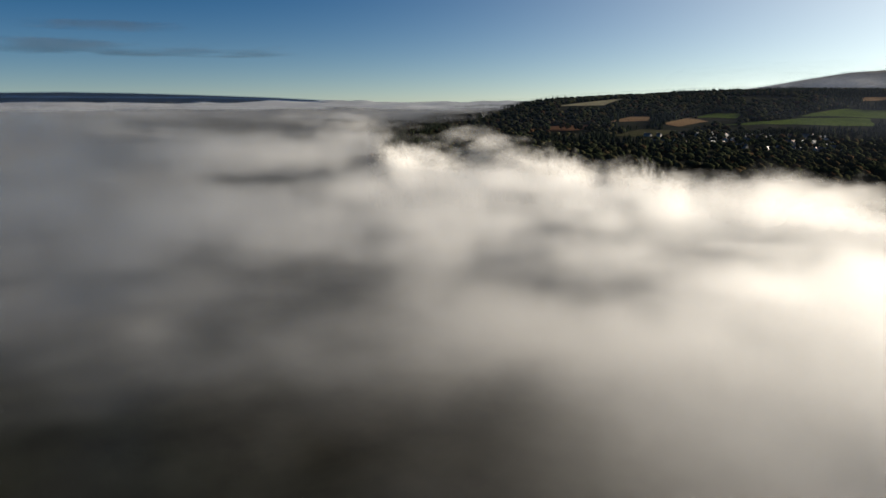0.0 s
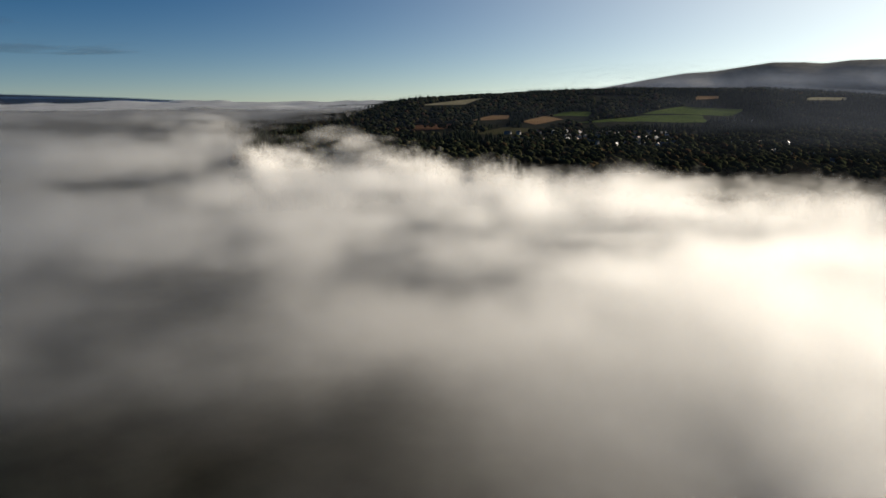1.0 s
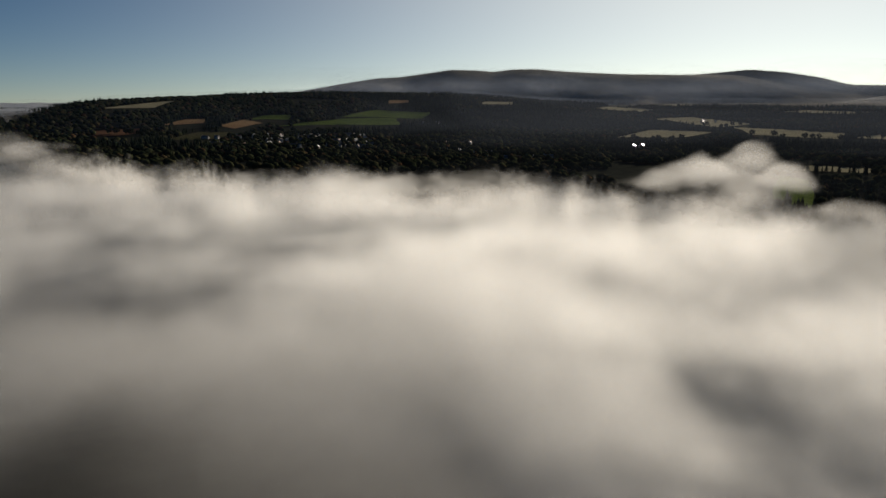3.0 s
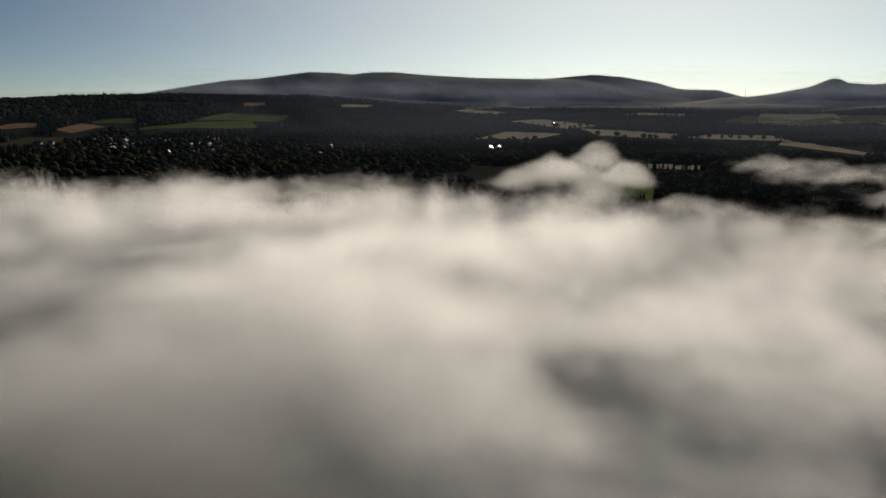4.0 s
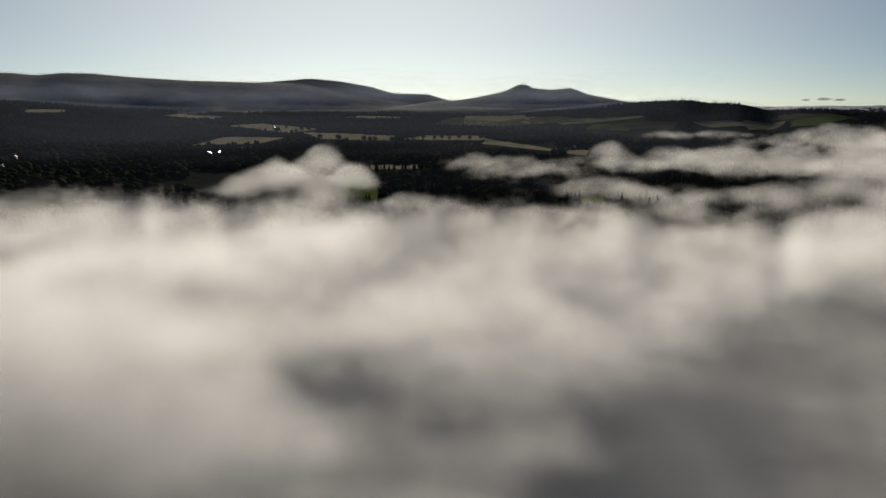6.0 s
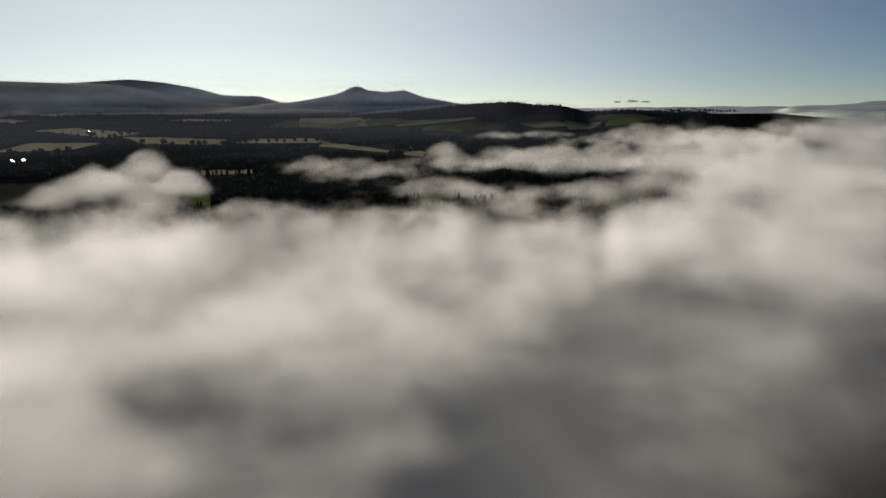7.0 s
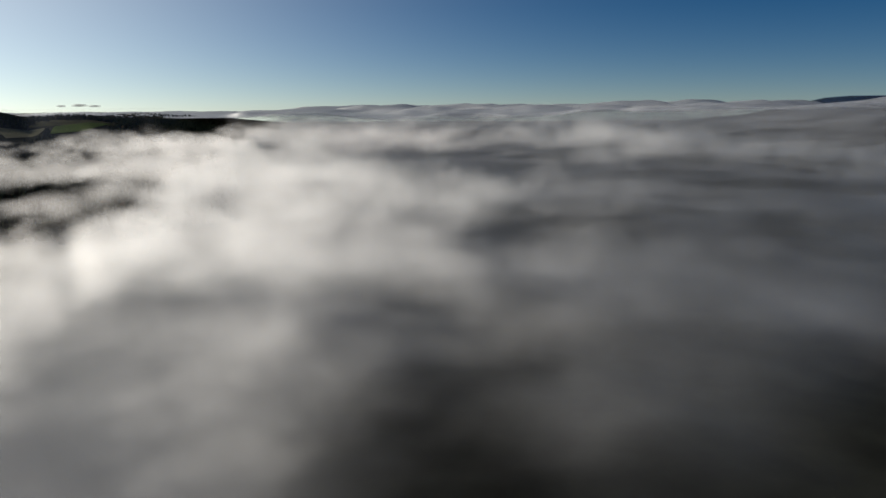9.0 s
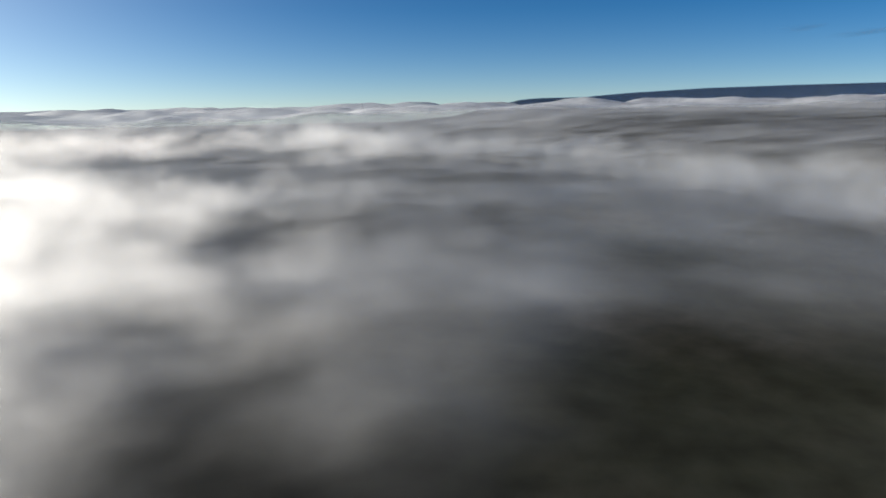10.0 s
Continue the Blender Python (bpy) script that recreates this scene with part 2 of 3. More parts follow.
def fog_material(name, most, lump, seed, cut, wispy=2.0, onward=0.1, gloss_share=0.64, fray=0.58, tint=(1, 1, 1), weighted=False, detail=6, tall=1.6):
    """Water droplets: scatters the sun mostly onwards, thin where the bank is thin."""
    m, n, l, p = material(name)
    n.remove(p)
    out = n["Material Output"]
    thick = n.new("ShaderNodeAttribute")
    thick.attribute_name = "thickness"
    pos = n.new("ShaderNodeNewGeometry").outputs["Position"]
    off = n.new("ShaderNodeVectorMath")
    off.operation = "ADD"
    off.inputs[1].default_value = (seed * 131.7, seed * 57.3, seed * 13.1)
    l.new(pos, off.inputs[0])
    squash = n.new("ShaderNodeVectorMath")
    squash.operation = "MULTIPLY"
    squash.inputs[1].default_value = (1, 1, tall)
    l.new(off.outputs[0], squash.inputs[0])
    lumps = noise_node(n, l, 1 / lump, detail, fray, squash.outputs[0])
    broad = noise_node(n, l, 1 / (lump * 4.5), 2, 0.5, off.outputs[0])
    both = math_node(n, l, "ADD", math_node(n, l, "MULTIPLY", lumps, 0.65), math_node(n, l, "MULTIPLY", broad, 0.35))
    a = math_node(n, l, "ADD", thick.outputs["Fac"], math_node(n, l, "MULTIPLY_ADD", both, wispy, -0.5 * wispy - cut))
    soft = n.new("ShaderNodeMapRange")
    soft.interpolation_type = "SMOOTHSTEP"
    soft.inputs["From Min"].default_value, soft.inputs["From Max"].default_value = 0.0, 0.75
    soft.inputs["To Min"].default_value, soft.inputs["To Max"].default_value = 0.0, most
    l.new(a, soft.inputs["Value"])
    thin = math_node(n, l, "MULTIPLY", thick.outputs["Fac"], 5.0, None, True)
    alpha = math_node(n, l, "MULTIPLY", soft.outputs[0], thin, None, True)
    if weighted:
        weight = n.new("ShaderNodeAttribute")
        weight.attribute_name = "weight"
        alpha = math_node(n, l, "MULTIPLY", alpha, weight.outputs["Fac"], None, True)
    # tint colours all three scatterings, such as the blue of distance
    diffuse = n.new("ShaderNodeBsdfDiffuse")
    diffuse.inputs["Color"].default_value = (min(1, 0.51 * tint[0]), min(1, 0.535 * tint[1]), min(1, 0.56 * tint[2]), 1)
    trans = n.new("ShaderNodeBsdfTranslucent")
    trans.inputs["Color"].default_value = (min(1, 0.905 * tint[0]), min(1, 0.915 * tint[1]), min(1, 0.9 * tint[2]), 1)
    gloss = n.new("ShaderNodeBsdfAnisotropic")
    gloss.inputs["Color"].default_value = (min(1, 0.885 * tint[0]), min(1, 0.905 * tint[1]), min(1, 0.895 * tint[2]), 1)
    gloss.distribution = "BECKMANN"
    gloss.inputs["Roughness"].default_value = 0.95
    one, two, three = n.new("ShaderNodeMixShader"), n.new("ShaderNodeMixShader"), n.new("ShaderNodeMixShader")
    one.inputs[0].default_value = onward
    l.new(diffuse.outputs[0], one.inputs[1]), l.new(trans.outputs[0], one.inputs[2])
    two.inputs[0].default_value = gloss_share
    l.new(one.outputs[0], two.inputs[1]), l.new(gloss.outputs[0], two.inputs[2])
    clear = n.new("ShaderNodeBsdfTransparent")
    l.new(alpha, three.inputs[0])
    l.new(clear.outputs[0], three.inputs[1]), l.new(two.outputs[0], three.inputs[2])
    l.new(three.outputs[0], out.inputs["Surface"])
    return m




def ground_material():
    """Dark woodland floor and rough pasture below, bleached moor grass and heather on the hills."""
    m, n, l, p = material("valley_ground")
    low = ramp(n, l, noise_node(n, l, 0.004, 6), [(0.3, (0.015, 0.017, 0.013)), (0.55, (0.023, 0.025, 0.019)), (0.75, (0.04, 0.038, 0.03))])
    high = ramp(n, l, noise_node(n, l, 0.006, 7, 0.62), [(0.3, (0.10, 0.092, 0.078)), (0.5, (0.165, 0.155, 0.13)), (0.7, (0.24, 0.225, 0.18))])
    moor = n.new("ShaderNodeAttribute")
    moor.attribute_name = "thickness"
    both = mix_colour(n, l, low, high, moor.outputs["Fac"])
    grain = ramp(n, l, noise_node(n, l, 0.05, 5), [(0.3, (0.6, 0.6, 0.6)), (0.7, (1.3, 1.3, 1.3))])
    l.new(mix_colour(n, l, both, grain, 0.8, "MULTIPLY"), p.inputs["Base Color"])
    p.inputs["Roughness"].default_value = 1.0
    p.inputs["Specular IOR Level"].default_value = 0.0
    return m


M_GROUND = ground_material()
scene.cycles.transparent_max_bounces = 64


# ---- meshes ----
def sheet(name, x, y, z, mat, wrap=False, attribute=None):
    """A mesh over a grid of points."""
    rows, cols = x.shape
    verts = np.stack([x, y, z], -1).reshape(-1, 3)
    i = np.arange(rows * cols).reshape(rows, cols)
    if wrap:
        i = np.concatenate([i, i[:, :1]], 1)
    quads = np.stack([i[:-1, :-1], i[:-1, 1:], i[1:, 1:], i[1:, :-1]], -1).reshape(-1, 4)
    if attribute is not None:
        keep = attribute.reshape(-1)[quads].max(1) > 0.004
        quads = quads[keep]
        used = np.unique(quads)
        remap = np.zeros(len(verts), np.int64)
        remap[used] = np.arange(len(used))
        verts, quads, attribute = verts[used], remap[quads], attribute.reshape(-1)[used]
    me = bpy.data.meshes.new(name)
    me.vertices.add(len(verts))
    me.vertices.foreach_set("co", verts.astype(np.float32).reshape(-1))
    me.loops.add(quads.size)
    me.loops.foreach_set("vertex_index", quads.reshape(-1).astype(np.int32))
    me.polygons.add(len(quads))
    me.polygons.foreach_set("loop_start", np.arange(0, quads.size, 4, dtype=np.int32))
    me.polygons.foreach_set("use_smooth", np.ones(len(quads), bool))
    me.update(calc_edges=True)
    if attribute is not None:
        me.attributes.new("thickness", "FLOAT", "POINT").data.foreach_set("value", attribute.astype(np.float32))
    me.materials.append(mat)
    return new(name, me)


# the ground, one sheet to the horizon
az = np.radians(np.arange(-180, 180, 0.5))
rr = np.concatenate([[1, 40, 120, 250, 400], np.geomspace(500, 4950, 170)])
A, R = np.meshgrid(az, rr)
GX, GY = -R * np.sin(A), R * np.cos(A)
GZ = ground_z(GX, GY)
MOORISH = ease(3500, 3850, R + 160 * fbm(GX, GY, 260, 4, 91)) * ease(70, 60, np.abs(np.degrees(A)) + 20)
ground = sheet("ground", GX, GY, GZ, M_GROUND, wrap=True, attribute=MOORISH + 0.005)
tagged(ground, "dark wooded valley floor rising to bare moorland hills", "ground", kind="structure")

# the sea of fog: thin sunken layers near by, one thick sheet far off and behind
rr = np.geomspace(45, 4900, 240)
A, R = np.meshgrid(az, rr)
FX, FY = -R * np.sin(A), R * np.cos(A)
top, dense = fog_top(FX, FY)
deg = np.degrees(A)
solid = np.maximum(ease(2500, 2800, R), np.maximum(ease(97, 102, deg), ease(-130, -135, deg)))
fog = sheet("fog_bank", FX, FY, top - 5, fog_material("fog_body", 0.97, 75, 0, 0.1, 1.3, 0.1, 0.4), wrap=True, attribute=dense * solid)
tagged(fog, "grey-white sea of morning fog filling the valley", "fog", kind="stuff")
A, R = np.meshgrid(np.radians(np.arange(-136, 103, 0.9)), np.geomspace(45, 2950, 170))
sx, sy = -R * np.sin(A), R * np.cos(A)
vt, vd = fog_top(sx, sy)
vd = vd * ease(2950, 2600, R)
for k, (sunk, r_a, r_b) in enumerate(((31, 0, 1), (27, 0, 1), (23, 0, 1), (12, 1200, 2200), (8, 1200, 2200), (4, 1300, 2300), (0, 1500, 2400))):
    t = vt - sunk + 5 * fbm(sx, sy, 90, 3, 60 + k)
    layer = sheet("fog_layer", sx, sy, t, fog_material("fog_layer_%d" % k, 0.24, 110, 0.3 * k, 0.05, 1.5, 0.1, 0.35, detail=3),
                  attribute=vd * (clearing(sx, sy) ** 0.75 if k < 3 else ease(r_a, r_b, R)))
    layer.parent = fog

ball = bmesh.new()
bmesh.ops.create_icosphere(ball, subdivisions=3, radius=1)
BALL_V = np.array([v.co for v in ball.verts])
BALL_F = np.array([[v.index for v in f.verts] for f in ball.faces])
ball.free()


def heaps(name, spots, mat, seed, shells=((1.0, 0.32), (0.78, 0.5), (0.56, 0.72), (0.34, 1.0))):
    """Rounded heaps of fog, each of nested shells that thin outwards. spots: x, y, z and three radii."""
    g = np.random.default_rng(seed)
    vs, fs, ds, count = [], [], [], 0
    for x, y, z, a, b, c in spots:
        o = g.uniform(-50, 50, 3)
        bump = 1 + 0.35 * fbm(BALL_V[:, 0] * 2 + o[0] + BALL_V[:, 2], BALL_V[:, 1] * 2 + o[1] - BALL_V[:, 2], 1.3, 3, seed)
        turn = g.uniform(0, math.pi)
        ct, st = math.cos(turn), math.sin(turn)
        for scale, dense in shells:
            v = BALL_V * bump[:, None] * scale * np.array([a, b, c])
            v = np.stack([v[:, 0] * ct - v[:, 1] * st + x, v[:, 0] * st + v[:, 1] * ct + y, v[:, 2] + z], -1)
            vs.append(v), fs.append(BALL_F + count), ds.append(np.full(len(v), dense))
            count += len(v)
    vs, fs, ds = np.concatenate(vs), np.concatenate(fs), np.concatenate(ds)
    me = bpy.data.meshes.new(name)
    me.vertices.add(len(vs))
    me.vertices.foreach_set("co", vs.astype(np.float32).reshape(-1))
    me.loops.add(fs.size)
    me.loops.foreach_set("vertex_index", fs.reshape(-1).astype(np.int32))
    me.polygons.add(len(fs))
    me.polygons.foreach_set("loop_start", np.arange(0, fs.size, 3, dtype=np.int32))
    me.polygons.foreach_set("use_smooth", np.ones(len(fs), bool))
    me.update(calc_edges=True)
    me.attributes.new("thickness", "FLOAT", "POINT").data.foreach_set("value", ds.astype(np.float32))
    me.materials.append(mat)
    return new(name, me)


def curtains(name, grids, mat):
    """Upright slices through the fog's swells, joined. grids: x, y, z and thickness over each slice."""
    vs, fs, ds, ws, count = [], [], [], [], 0
    for x, y, z, d, w in grids:
        rows, cols = x.shape
        i = np.arange(rows * cols).reshape(rows, cols)
        q = np.stack([i[:-1, :-1], i[:-1, 1:], i[1:, 1:], i[1:, :-1]], -1).reshape(-1, 4)
        q = q[(d * w).reshape(-1)[q].max(1) > 0.012]
        used = np.unique(q)
        back = np.zeros(rows * cols, np.int64)
        back[used] = np.arange(len(used))
        vs.append(np.stack([x, y, z], -1).reshape(-1, 3)[used]), fs.append(back[q] + count), ds.append(d.reshape(-1)[used]), ws.append((d * 0 + w).reshape(-1)[used])
        count += len(used)
    vs, fs, ds, ws = np.concatenate(vs), np.concatenate(fs), np.concatenate(ds), np.concatenate(ws)
    me = bpy.data.meshes.new(name)
    me.vertices.add(len(vs))
    me.vertices.foreach_set("co", vs.astype(np.float32).reshape(-1))
    me.loops.add(fs.size)
    me.loops.foreach_set("vertex_index", fs.reshape(-1).astype(np.int32))
    me.polygons.add(len(fs))
    me.polygons.foreach_set("loop_start", np.arange(0, fs.size, 4, dtype=np.int32))
    me.polygons.foreach_set("use_smooth", np.ones(len(fs), bool))
    me.update(calc_edges=True)
    me.attributes.new("thickness", "FLOAT", "POINT").data.foreach_set("value", ds.astype(np.float32))
    me.attributes.new("weight", "FLOAT", "POINT").data.foreach_set("value", ws.astype(np.float32))
    me.materials.append(mat)
    ob = new(name, me)
    ob.parent = fog
    return ob


def smooth_knots(deg, pairs, width):
    return sum(knots(deg + k * width, pairs) for k in (-1, -0.5, 0, 0.5, 1)) / 5


# frayed wisps along the edge of the fog, and before the hollow in the open fog
for line, a0, a1, f0, f1, lift, most in ((SHORE, 66, -54, 0.70, 1.06, 54, 0.2), (HOLLOW, -58, -134, 0.74, 1.10, 62, 0.1)):
    grids = []
    for k, f in enumerate(np.linspace(f0, f1, 10)):
        A, U = np.meshgrid(np.radians(np.arange(a0, a1, -0.35)), np.linspace(0, 1, 24))
        deg = np.degrees(A)
        e = smooth_knots(deg, line, 1.2)
        e = smooth_knots(deg + 1.4 * fbm(-e * np.sin(A), e * np.cos(A) * f, 150, 3, 37), line, 1.2)
        grow = 1 + 0.8 * ease(600, 2000, e)
        H = 18 + 76 * U * grow
        R = f * e
        R = R * (1 + 0.018 * fbm(-R * np.sin(A), H * 3 + R * np.cos(A), 70, 2, 200 + k))
        x, y = -R * np.sin(A), R * np.cos(A)
        crest = lift + 10 * ease(800, 1800, e) + (7 * fbm(x, y, 110, 3, 211) + 12 * np.maximum(0, fbm(x, y, 60, 3, 215))) * grow
        d = ease(crest + 13 * grow, crest - 14 * grow, H) * ease(f0 - 0.02, f0 + 0.1, f) * ease(f1 + 0.01, f1 - 0.16, f + 0.05 * fbm(x, y, 80, 3, 217))
        d = d * ease(2700, 2100, e) * ease(a0, a0 - 5, deg) * ease(a1, a1 + 3, deg)
        grids.append((x, y, H, 0.85 * d, 1.0))
    curtains("fog_wisps", grids, fog_material("fog_wisp", most, 30 + 30 * (line is HOLLOW), 8, 0.26, 3.0, 0.75, 0.12, 0.55, detail=5))

# the low banks adrift over the fields
grids = []
for k, (a, d0, across, along, foot, crest) in enumerate(BANKS):
    bx, by = place(d0, a)
    ca, sa = math.cos(math.radians(a)), math.sin(math.radians(a))
    for w in np.linspace(-1.4, 1.4, 8):
        U, H = np.meshgrid(np.linspace(-1.9, 1.9, 40), np.linspace(foot - 12, crest + 12, 14))
        u = U * across
        v = w * along + 7 * fbm(u + bx, H * 2 + w * 90, 60, 2, 230 + k)
        x, y = bx + u * ca - v * sa, by + u * sa + v * ca
        q = (u / across) ** 2 + (v / along) ** 2
        top = foot + (crest - foot) * (0.15 + 0.85 * np.exp(-0.9 * q)) + 6 * fbm(x, y, 55, 3, 241)
        d = ease(top + 7, top - 8, H) * ease(foot - 12, foot + 9, H) * ease(1.9, 1.3, np.abs(U)) * np.exp(-0.55 * q * (1 + 0.5 * fbm(x, y, 60, 3, 61)))
        grids.append((x, y, H, 0.78 * d, 1.0))
curtains("fog_wisps", grids, fog_material("fog_drift", 0.19, 48, 11, 0.28, 3.0, 0.75, 0.12, 0.48, detail=4))

# the body of the fog: upright slices near by and far off, piled in soft heaps
for r0, r1, n, rise, drop, swell, size, most, lump in ((66, 640, 46, 28, 32, 14, 120, 0.29, 62), (660, 3600, 32, 66, 34, 30, 300, 0.29, 120)):
    grids = []
    for k, r in enumerate(np.geomspace(r0, r1, n)):
        A, H = np.meshgrid(np.radians(np.arange(-134, 100, 1.0)), np.linspace(0, 1, 16))
        R = r * (1 + 0.03 * fbm(-r * np.sin(A) * 1.0, r * np.cos(A) + 60 * H, 120 + 0.3 * r, 2, 250 + k))
        x, y = -R * np.sin(A), R * np.cos(A)
        t, thick = fog_top(x, y)
        z = t - drop + (rise + drop) * H
        lean = 34 * fbm(x + 2.2 * z, y - 2.2 * z, 80, 2, 269)
        thick = fog_top(x + lean, y - lean)[1]
        crest = t - 4 + swell * (1.1 * fbm(x, y, size, 3, 261) + 0.45 * billow(x, y, size * 0.5, 3, 263))
        e = smooth_knots(np.degrees(A) + 1.5 * fbm(x, y, 90, 3, 37), SHORE, 7.0)
        d = ease(crest + 0.6 * swell, crest - 0.9 * swell, z) * ease(0, 0.25, H) * ease(1, 0.85, H) * ease(1.03, 0.74, R / e + 0.10 * fbm(x + 2 * z, y - 2 * z, 65, 3, 267))
        d = d * (1 - 0.15 * ease(crest - swell, crest - 3 * swell, z))
        # far off, the fog's shade on the right is put in as less weight
        w = thick ** 0.7 * (ease(20, 190, R) * clearing(x, y) if r1 < 700 else 1 - 0.35 * ease(-80, -112, np.degrees(A)))
        grids.append((x, y, z, 0.62 * d, w))
    curtains("fog_swells", grids, fog_material("fog_swell_%d" % r0, most, lump, 5, 0.18, 2.7, 0.84, 0.1, 0.6, weighted=True, detail=5, tall=1.15))

# sheets over the far slopes, tinted to stand for distance haze


def slope_haze_sheet(name, a0, a1, r0, r1, lift, most, crown, share, tint):
    A, R = np.meshgrid(np.radians(np.arange(a0, a1, 0.6)), np.geomspace(r0, r1, 50))
    x, y = -R * np.sin(A), R * np.cos(A)
    z = ground_z(x, y)
    deg = np.degrees(A)
    d = ease(a0, a0 + 6, deg) * ease(a1, a1 - 6, deg) * ease(r0, r0 + 500, R) * ease(r1, r1 - 120, R)
    rel = z / z.max(0, keepdims=True)
    low = ease(crown, 0.5, rel) * ease(0.3, 0.7, rel)
    behind = np.cumsum(rel > 0.995, 0) > 0
    d = 1.5 * d * low * (1 + 0.4 * fbm(x, y, 300, 3, 95)) * ~behind
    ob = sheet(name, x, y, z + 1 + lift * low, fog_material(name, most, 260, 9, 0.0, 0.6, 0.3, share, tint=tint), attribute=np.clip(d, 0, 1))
    return tagged(ob, "thin tinted sheet standing for distance haze on the hill slopes", "mist", kind="stuff")


slope_haze_sheet("slope_haze_sheet", -34, 40, 3450, 4900, 14, 0.22, 1.4, 0.1, (1, 0.97, 0.92))
# far ridges: the blue of distance is put into the sheet's colour
slope_haze_sheet("slope_haze_sheet", 60, 130, 3900, 4900, 10, 0.34, 1.5, 0.0, (0.12, 0.24, 0.5))
slope_haze_sheet("slope_haze_sheet", -150, -92, 4300, 4900, 10, 0.34, 1.5, 0.0, (0.12, 0.24, 0.5))

# sunlit haze in front of the moors: tinted shells added to pale the hills
g = np.random.default_rng(77)
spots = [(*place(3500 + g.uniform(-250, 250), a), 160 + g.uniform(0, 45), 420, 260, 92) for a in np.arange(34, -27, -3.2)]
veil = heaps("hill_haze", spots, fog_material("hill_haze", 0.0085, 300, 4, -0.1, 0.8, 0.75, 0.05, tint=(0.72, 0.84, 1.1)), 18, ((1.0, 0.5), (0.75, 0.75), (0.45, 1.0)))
tagged(veil, "faint blue-tinted shells standing for sunlit haze before the hills", "haze", kind="stuff")

# thin haze over the open valley, a tinted sheet that pales distant land
A, R = np.meshgrid(np.radians(np.arange(-50, 64, 0.8)), np.geomspace(480, 4200, 100))
hx, hy = -R * np.sin(A), R * np.cos(A)
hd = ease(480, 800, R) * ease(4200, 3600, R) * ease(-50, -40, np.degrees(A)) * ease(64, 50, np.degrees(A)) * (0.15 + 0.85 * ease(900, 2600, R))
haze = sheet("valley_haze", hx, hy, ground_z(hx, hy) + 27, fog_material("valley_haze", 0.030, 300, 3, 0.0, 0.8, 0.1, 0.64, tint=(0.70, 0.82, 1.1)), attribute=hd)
tagged(haze, "thin tinted sheet standing for sunlit haze over the wooded valley", "haze", kind="stuff")

# ---- fields ----
M_GRASS = earth("pasture", [(0.3, (0.047, 0.070, 0.020)), (0.6, (0.070, 0.098, 0.028)), (0.8, (0.094, 0.112, 0.037))], 0.012, 0.25)
M_STUBBLE = earth("stubble", [(0.3, (0.150, 0.098, 0.056)), (0.7, (0.225, 0.154, 0.089))], 0.014, 0.3)
M_PLOUGH = earth("ploughed_soil", [(0.3, (0.084, 0.047, 0.030)), (0.7, (0.122, 0.070, 0.042))], 0.02, 0.3)
M_PALE = earth("bleached_grass", [(0.3, (0.17, 0.16, 0.105)), (0.7, (0.26, 0.24, 0.158))], 0.012, 0.25)
M_OLIVE = earth("rough_pasture", [(0.3, (0.039, 0.041, 0.022)), (0.7, (0.066, 0.062, 0.035))], 0.012, 0.25)
M_ROUGH = earth("hill_pasture", [(0.3, (0.10, 0.102, 0.066)), (0.7, (0.16, 0.152, 0.098))], 0.010, 0.2)
FIELDS = []


def field(label, mat, *c):
    """A field of four corners x, y, laid on the ground."""
    c = np.array(c, float).reshape(4, 2)
    FIELDS.append(c)
    u, v = np.meshgrid(np.linspace(0, 1, 24), np.linspace(0, 1, 24))
    p = ((1 - u) * (1 - v))[..., None] * c[0] + ((1 - u) * v)[..., None] * c[1] + (u * v)[..., None] * c[2] + (u * (1 - v))[..., None] * c[3]
    x, y = p[..., 0] + 7 * fbm(p[..., 0], p[..., 1], 120, 2, 7), p[..., 1] + 7 * fbm(p[..., 1], p[..., 0], 120, 2, 8)
    # the mesh of the ground lies a little off its formula between its points
    ob = sheet("field", x, y, ground_z(x, y) + 1.2, mat)
    return tagged(ob, label, "field", kind="structure")


field("green pasture on the wooded hillside", M_GRASS, -1141, 1560, -1099, 1828, -984, 1988, -905, 1844)
field("green pasture below the plantation", M_GRASS, -1117, 1850, -1123, 2107, -960, 2210, -940, 2067)
field("tan stubble field beside a green pasture", M_STUBBLE, -1241, 1458, -1294, 1620, -1211, 1600, -1194, 1460)
field("green pasture strip above the stubble", M_GRASS, -1290, 1635, -1310, 1727, -1248, 1799, -1200, 1700)
field("tan stubble field among dark woods", M_STUBBLE, -1346, 1371, -1401, 1516, -1363, 1546, -1301, 1470)
field("red-brown ploughed field behind a tree row", M_PLOUGH, -1399, 1204, -1345, 1300, -1285, 1240, -1313, 1140)
field("brown rough clearing in the hillside wood", M_STUBBLE, -1189, 2327, -1244, 2442, -1192, 2513, -1146, 2406)
field("olive rough pasture at the edge of town", M_OLIVE, -1164, 1186, -1216, 1352, -1151, 1395, -1085, 1261)
field("pale grass along the wooded crest", M_PALE, -1823, 1596, -1856, 1808, -1875, 1991, -1703, 1702)
field("pale grass field by the farm", M_PALE, -270, 2594, -150, 2740, 54, 2418, -53, 2228)
field("pale yellow-green field behind a tree belt", M_PALE, -273, 1800, -218, 2098, -48, 2018, -115, 1830)
field("long bleached field across the valley", M_PALE, -10, 2270, 260, 2019, 232, 1840, 44, 1930)
field("bleached valley field with hedgerow trees", M_PALE, 246, 1880, 345, 1997, 522, 1966, 465, 1796)
field("narrow pale strip at the foot of the moor", M_PALE, -564, 3029, -545, 3330, -314, 3138, -364, 3025)
